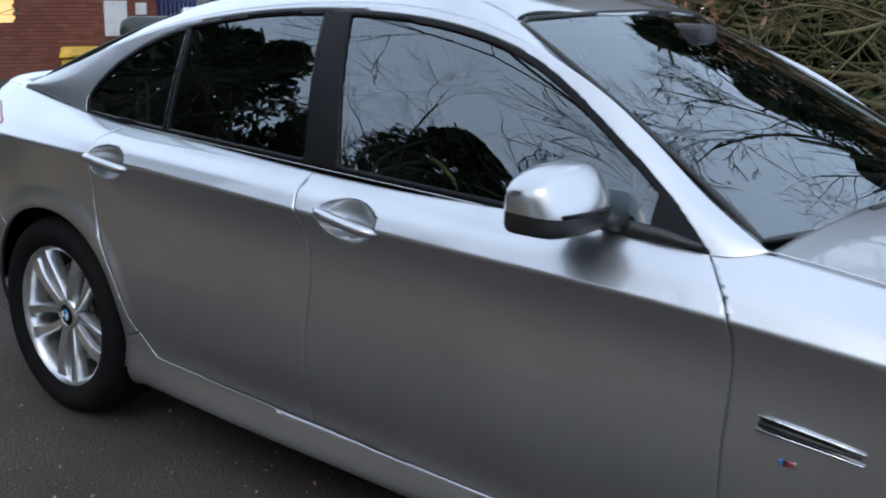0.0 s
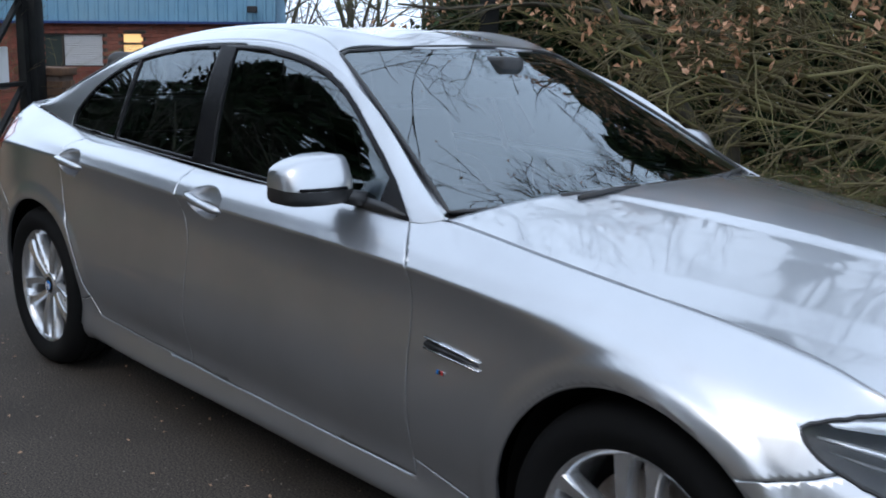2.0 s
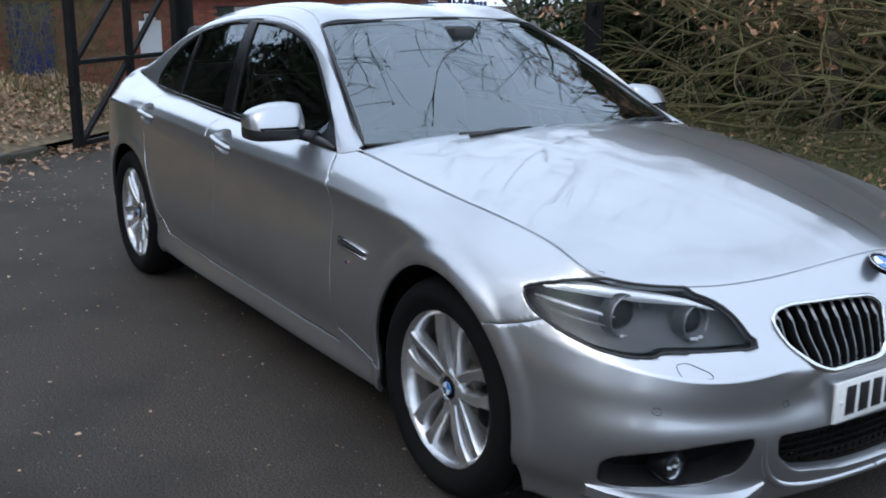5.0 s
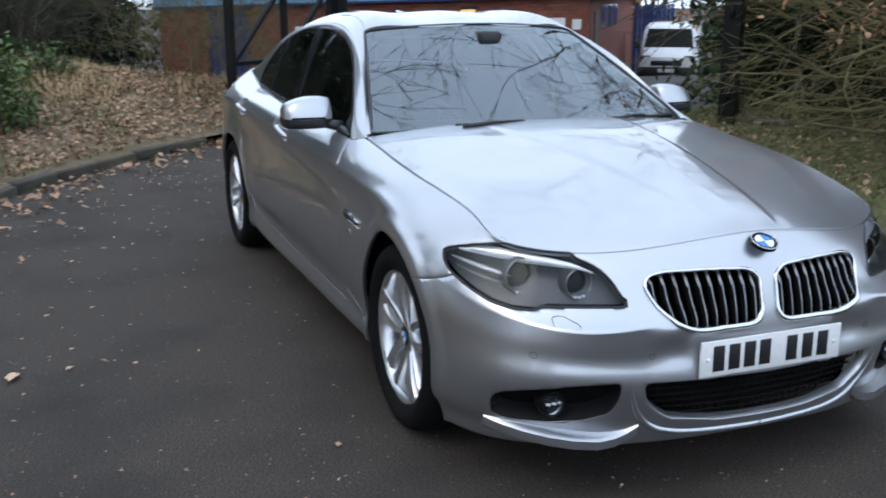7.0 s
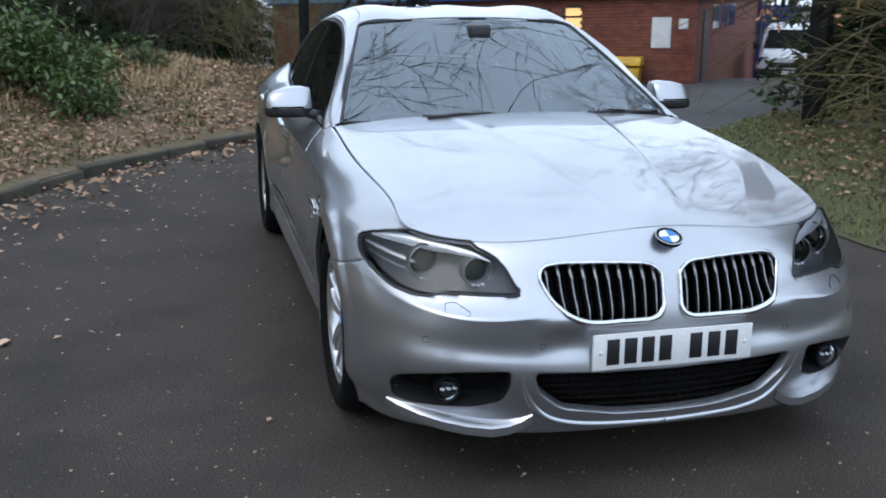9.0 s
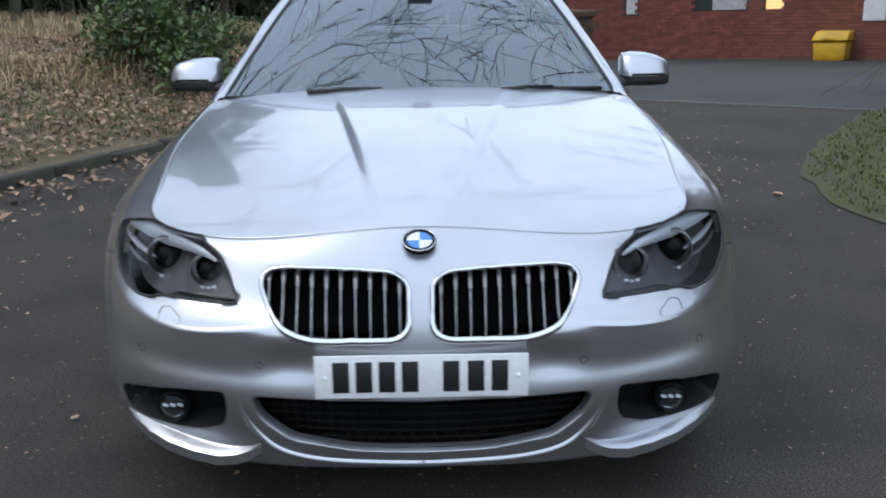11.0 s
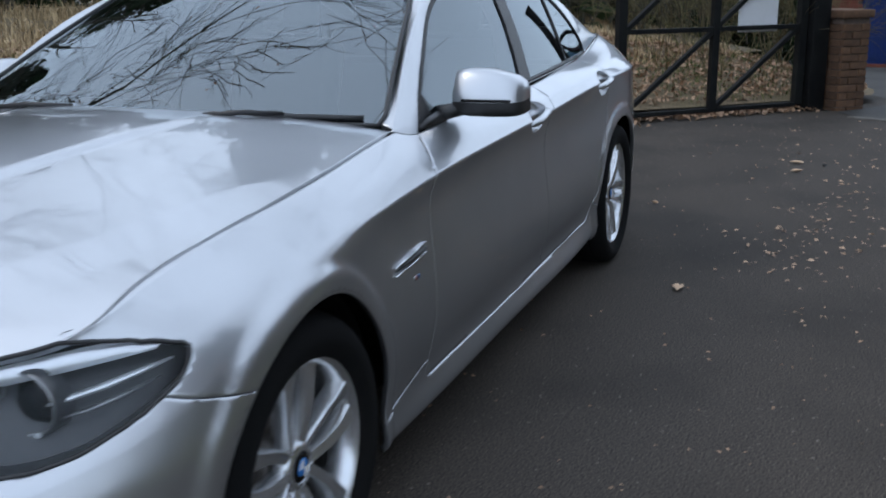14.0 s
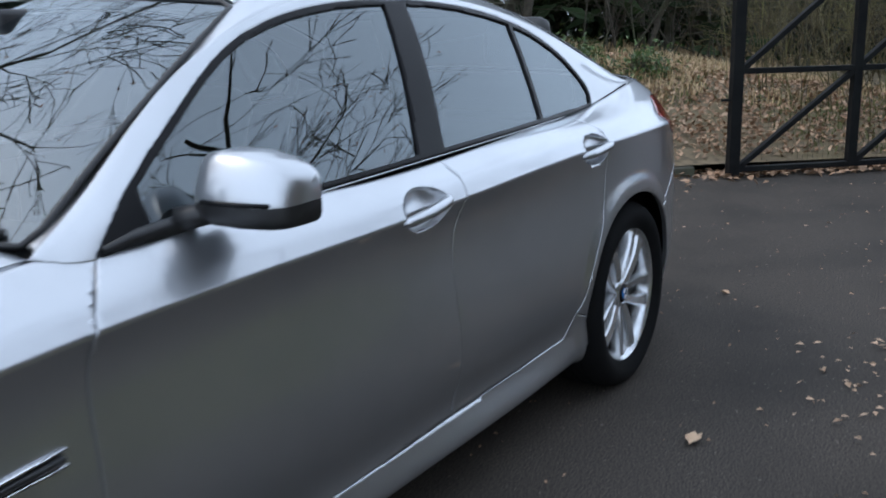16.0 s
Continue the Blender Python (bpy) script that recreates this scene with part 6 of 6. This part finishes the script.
hpart("eaves_trim", tr, DOORBLUE, label="dark trim under the cladding")
rf = bmesh.new()
box(rf, (S0 - .05, -.06, EAVE + 1.0), (S1 + .08, DEEP + .2, EAVE + 1.1))
box(rf, (S0, .1, EAVE), (S1 - .02, DEEP, EAVE + 1.0))
hpart("roof", rf, CLADDING)


def window(s0, s1, z0, z1, panes, mullions, frame_mat, label):
    f = bmesh.new()
    w = .05
    for a, c, e, g in ((s0, s1, z0, z0 + w), (s0, s1, z1 - w, z1), (s0, s0 + w, z0 + w, z1 - w), (s1 - w, s1, z0 + w, z1 - w)):
        box(f, (a, .03, e), (c, .10, g))
    for a in mullions[0]:
        box(f, (a - .02, .035, z0 + w), (a + .02, .095, z1 - w))
    for a in mullions[1]:
        box(f, (s0 + w, .035, a - .022), (s1 - w, .095, a + .022))
    top = hpart("window", f, frame_mat, label=label)
    for a, c, e, g, mat, nm in panes:
        p = bmesh.new()
        box(p, (a, .06, e), (c, .07, g))
        hpart("pane", p, mat, top, nm)
    return top


w1 = window(0.0, 1.28, 1.02, 1.75, [(.05, .42, 1.07, 1.70, PANE, "dark pane")], ([.43], []), BROWNFRAME, "window with dark pane and closed white blind")
for k in range(17):
    b = bmesh.new()
    z = 1.08 + k * .037
    box(b, (.46, .055, z), (1.22, .062, z + .027))
    hpart("slat", b, UPVC, w1)
bb = bmesh.new()
box(bb, (.45, .075, 1.07), (1.23, .085, 1.70))
hpart("backing", bb, KERB, w1)
window(1.60, 2.09, 1.02, 1.77, [(1.65, 2.04, 1.07, 1.50, WARMLAMP, "warm lit pane"), (1.65, 2.04, 1.545, 1.72, WARMLAMP, "warm lit pane")], ([], [1.52]), BROWNFRAME, "lit window glowing warm yellow")
window(-1.66, -1.27, .97, 1.64, [(-1.61, -1.32, 1.02, 1.59, UPVC, "white blind")], ([], []), BROWNFRAME, "small window with a white blind")
db = bmesh.new()
for k in range(2):
    a = -4.78 + k * .565
    box(db, (a, .05, -.4), (a + .555, .10, 1.88), None, .006)
    for e in range(3):
        box(db, (a + .06, .035, .1 + e * .58), (a + .50, .052, .58 + e * .58), None, .006)
hpart("door", db, DOORBLUE, label="dark blue double door")
# side windows and a blue yard gate further back
for a in (3.0, 5.2, 7.4):
    b = bmesh.new()
    box(b, (S1 - .02, a, 1.15), (S1 + .02, a + 1.5, 1.75))
    hpart("side_window", b, PANE, label="dark side window")
b = bmesh.new()
box(b, (S1 - .02, 1.1, -.9), (S1 + .03, 1.9, 1.6), None, .01)
hpart("side_door", b, BROWNFRAME, label="dark side door")
fl = bmesh.new()
cyl(fl, (4.3, -.12, 2.22), (4.3, -.26, 2.26), .02)
box(fl, (4.2, -.36, 2.16), (4.42, -.24, 2.30), None, .02)
hpart("flood_light", fl, BLACK, label="black wall-mounted flood light")
vent = bmesh.new()
box(vent, (-5.7, -.20, 2.2), (-5.3, -.10, 2.42), None, .02)
hpart("wall_vent", vent, BLACK, label="dark vent box on the cladding")

bd = thing("notice_board", "blank white notice board on the brick wall", "sign", "wall boards")
b = bmesh.new()
box(b, (3.67, -.03, .80), (4.10, -.002, 1.48), None, .006)
hpart("board", b, SIGNWHITE, bd)
bd = thing("notice_board", "small square white notice on the brick wall", "sign", "wall boards")
b = bmesh.new()
box(b, (4.26, -.03, 1.21), (4.47, -.002, 1.44), None, .006)
hpart("board", b, SIGNWHITE, bd)

# yellow grit bin at the foot of the wall
gb = thing("grit_bin", "yellow plastic grit bin against the brick wall", "bin")
b = bmesh.new()
vs = box(b, (2.87, -.62, .02), (3.53, -.10, .40), None, .03)
for v in vs:
    if v.co.z < .1:
        v.co.x = 3.2 + (v.co.x - 3.2) * .92
hpart("tub", b, YELLOW, gb, "yellow tub", True)
b = bmesh.new()
vs = box(b, (2.84, -.66, .42), (3.56, -.07, .62), None, .03)
for v in vs:
    if v.co.z > .5:
        v.co.y = -.07 + (v.co.y + .07) * .62
        v.co.x = 3.2 + (v.co.x - 3.2) * .94
hpart("lid", b, YELLOW, gb, "sloping yellow lid", True)
b = bmesh.new()
box(b, (3.08, -.67, .44), (3.32, -.63, .50), None, .01)
hpart("grip", b, YELLOW, gb)

# blue yard gate past the building's corner
yg = thing("yard_gate", "tall dark blue steel yard gate", "gate")
for k in range(9):
    b = bmesh.new()
    box(b, (S1 + .2 + k * .16, 19.0, -2.2), (S1 + .34 + k * .16, 19.06, 1.7), None, .01)
    hpart("panel", b, DOORBLUE, yg)
b = bmesh.new()
box(b, (S1 + .02, 18.9, -2.3), (S1 + .18, 19.1, 1.9), None, .01)
hpart("post", b, DOORBLUE, yg)

# ---- steel gate, pier ----
GA, GB = Vector((-6.12, -.06, 0)), Vector((-7.57, 1.44, 0))
gd = (GB - GA).normalized()
GL = (GB - GA).length
gate = thing("steel_gate", "open black steel gate with diagonal braces and mesh", "gate", at=Matrix.Translation(GA) @ Matrix.Rotation(math.atan2(gd.y, gd.x), 4, "Z"))


def gbar(name, a, c, r=.03, label=""):
    b = bmesh.new()
    a, c = Vector((a[0], 0, a[1])), Vector((c[0], 0, c[1]))
    ln = (c - a).length
    box(b, (-r, -r * .8, 0), (r, r * .8, ln), Matrix.Translation(a) @ (c - a).to_track_quat("Z", "Y").to_matrix().to_4x4(), .004)
    part(name, b, STEEL, gate, label, smooth=False)


GH, GM, G0 = 1.66, .84, .07
gbar("stile", (0, .02), (0, 2.0), .045), gbar("stile", (GL * .5, G0), (GL * .5, GH), .038), gbar("stile", (GL, G0), (GL, GH), .045)
for z in (G0, GM, GH):
    gbar("rail", (0.03, z), (GL - .03, z), .027)
gbar("brace", (.03, G0), (GL * .5, GM), .026), gbar("brace", (GL * .5, GM), (GL - .03, GH), .026), gbar("brace", (.03, GM), (GL * .5, GH), .026), gbar("brace", (GL * .5, G0), (GL - .03, GM), .026)
gbar("bolt", (-.12, .62), (.05, .62), .012)
b = bmesh.new()
for k in range(1, 46):
    cyl(b, (GL * k / 46, .040, G0), (GL * k / 46, .040, GH), .0008, n=4, caps=False)
for k in range(1, 15):
    z = G0 + (GH - G0) * k / 15
    cyl(b, (0, .041, z), (GL, .041, z), .0008, n=4, caps=False)
mo = part("wire_mesh", b, STEEL, gate, "thin wire mesh")
mo["kind"] = "stuff"
sg = thing("gate_sign", "blank weathered white sign hung on the gate", "sign")
b = bmesh.new()
m = Matrix.Translation(GA) @ Matrix.Rotation(math.atan2(gd.y, gd.x), 4, "Z")
box(b, (1.33, .023, .80), (1.80, .031, 1.20), m, .002)
part("board", b, SIGNWHITE, sg, smooth=False)
GP = GB + gd * .17
for pos, hgt, lab in ((GP, 2.6, "black steel hinge post beside the brick pier"), (Vector((-5.55, 5.95, 0)), 2.8, "black steel post at the far side of the gateway"), (Vector((-5.30, 5.72, 0)), 2.6, "black steel post at the far side of the gateway")):
    post = thing("gate_post", lab, "post", "gate posts", at=Matrix.Translation((pos.x, pos.y, sheet_z(pos.x, pos.y) - .05)) @ Matrix.Rotation(math.atan2(gd.y, gd.x), 4, "Z"))
    b = bmesh.new()
    box(b, (-.10, -.10, 0), (.10, .10, hgt), None, .008)
    part("shaft", b, STEEL, post)
    b = bmesh.new()
    box(b, (-.115, -.115, hgt), (.115, .115, hgt + .02), None, .006)
    part("cap", b, STEEL, post)
    for z in (.35, 1.3):
        b = bmesh.new()
        cyl(b, (-.13, 0, z), (-.13, 0, z + .14), .028)
        part("hinge", b, STEEL, post)
pm = Matrix.Translation((GP.x + gd.x * .325, GP.y + gd.y * .325, -.12)) @ Matrix.Rotation(math.atan2(gd.y, gd.x), 4, "Z")
pier = thing("brick_pier", "short brown brick gate pier with flat capping", "pier", at=pm)
b = bmesh.new()
box(b, (-.165, -.215, 0), (.165, .215, 1.03))
part("core", b, MORTAR, pier, smooth=False)
pb = bmesh.new()
box(pb, (-.1075, -.05125, -.0325), (.1075, .05125, .0325), None, .004)
po = part("brick", pb, BROWNBRICK, pier, smooth=False)
pmesh = po.data
bpy.data.objects.remove(po)
rb = random.Random(8)
for row in range(13):
    z = .04 + row * .075
    flip = 1 if row % 2 else -1
    for face in range(4):
        for where, share in (((flip * .0585, 1), (-flip * .115, .47)) if face % 2 == 0 else ((-.1075, .93), (.1075, .93))):
            o = new("brick", pmesh)
            o.parent = pier
            o.matrix_basis = pose(0, 0, 0, 0, 0, 90 * face) @ pose(where, -(.181 if face % 2 == 0 else .131), z, 0, 0, rb.uniform(-.6, .6)) @ Matrix.Diagonal((share, 1, 1, 1))
b = bmesh.new()
box(b, (-.20, -.25, 1.03), (.20, .25, 1.11), None, .012)
part("capping", b, BROWNBRICK, pier, "brick capping")
sl = thing("paving_slab", "pale flat stone slabs lying beside the gatepost", "slab")
b = bmesh.new()
box(b, (-.55, -.12, 0), (.55, .12, .06), pose(-4.9, 6.2, sheet_z(-4.9, 6.2), 0, 0, 30), .01)
part("slab", b, KERB, sl)

# ---- white van far behind ----
vm = Matrix.Translation((-25.0, 18.5, ground_z(-25, 18.5) - .02)) @ Matrix.Rotation(math.radians(-38), 4, "Z")
van = thing("van", "white panel van with black lower front, parked in the yard", "van", at=vm)
secs = [(2.45, .80, .40, .78), (2.42, .86, .36, .92), (2.25, .93, .33, 1.04), (1.95, .95, .32, 1.14), (1.75, .95, .32, 1.22), (1.25, .93, .32, 1.80), (1.0, .92, .32, 1.92), (.5, .93, .32, 1.97), (-2.2, .93, .32, 1.97), (-2.35, .91, .36, 1.92)]
b = bmesh.new()
rings = []
for x, w, z0, z1 in secs:
    zs = z0 + (z1 - z0) * .55
    prof = [(0, z0), (w * .9, z0), (w, z0 + .08), (w, zs), (w * .93, z1 - .12), (w * .80, z1), (0, z1 + .02)]
    prof = prof + [(-y, z) for y, z in prof[-2:0:-1]]
    rings.append([b.verts.new((x, y, z)) for y, z in prof])
n = len(rings[0])
for a, c in zip(rings, rings[1:]):
    for k in range(n):
        b.faces.new((a[k], a[(k + 1) % n], c[(k + 1) % n], c[k]))
b.faces.new(rings[0][::-1]), b.faces.new(rings[-1])
bmesh.ops.recalc_face_normals(b, faces=b.faces[:])
part("body", b, VANWHITE, van, "white painted body", sharp=40)


def vbox(name, lo, hi2, mat, m=None, bev=.02, label=""):
    q = bmesh.new()
    box(q, lo, hi2, m, bev)
    part(name, q, mat, van, label)


b = bmesh.new()
vs = [b.verts.new(p) for p in ((1.80, -.80, 1.22), (1.80, .80, 1.22), (1.30, .70, 1.80), (1.30, -.70, 1.80))]
b.faces.new(vs)
bmesh.ops.solidify(b, geom=b.faces[:], thickness=-.02)
part("windscreen", b, PANE, van, "dark windscreen")
vbox("front_bumper", (2.30, -.93, .30), (2.52, .93, .62), BLACK, None, .05, "black plastic bumper")
vbox("grille", (2.40, -.50, .66), (2.47, .50, .82), BLACK, None, .02)
for s in (1, -1):
    vbox("headlight", (2.22, s * .70 - .17, .70), (2.42, s * .70 + .17, .98), PANE, None, .05)
    vbox("door_mirror", (1.55, s * 1.03 - .10, 1.18), (1.68, s * 1.03 + .10, 1.42), BLACK, None, .03)
    for x in (1.5, -1.55):
        q = bmesh.new()
        revolve(q, [(.01, .09), (.2, .09), (.22, .10), (.30, .10), (.33, .06), (.33, -.1)], (x, s * .84, .33), 28, "y", s)
        part("wheel", q, RUBBER, van)
vbox("number_plate", (2.52, -.26, .45), (2.53, .26, .56), WHITE_PLATE, None, .002, "plain white plate")
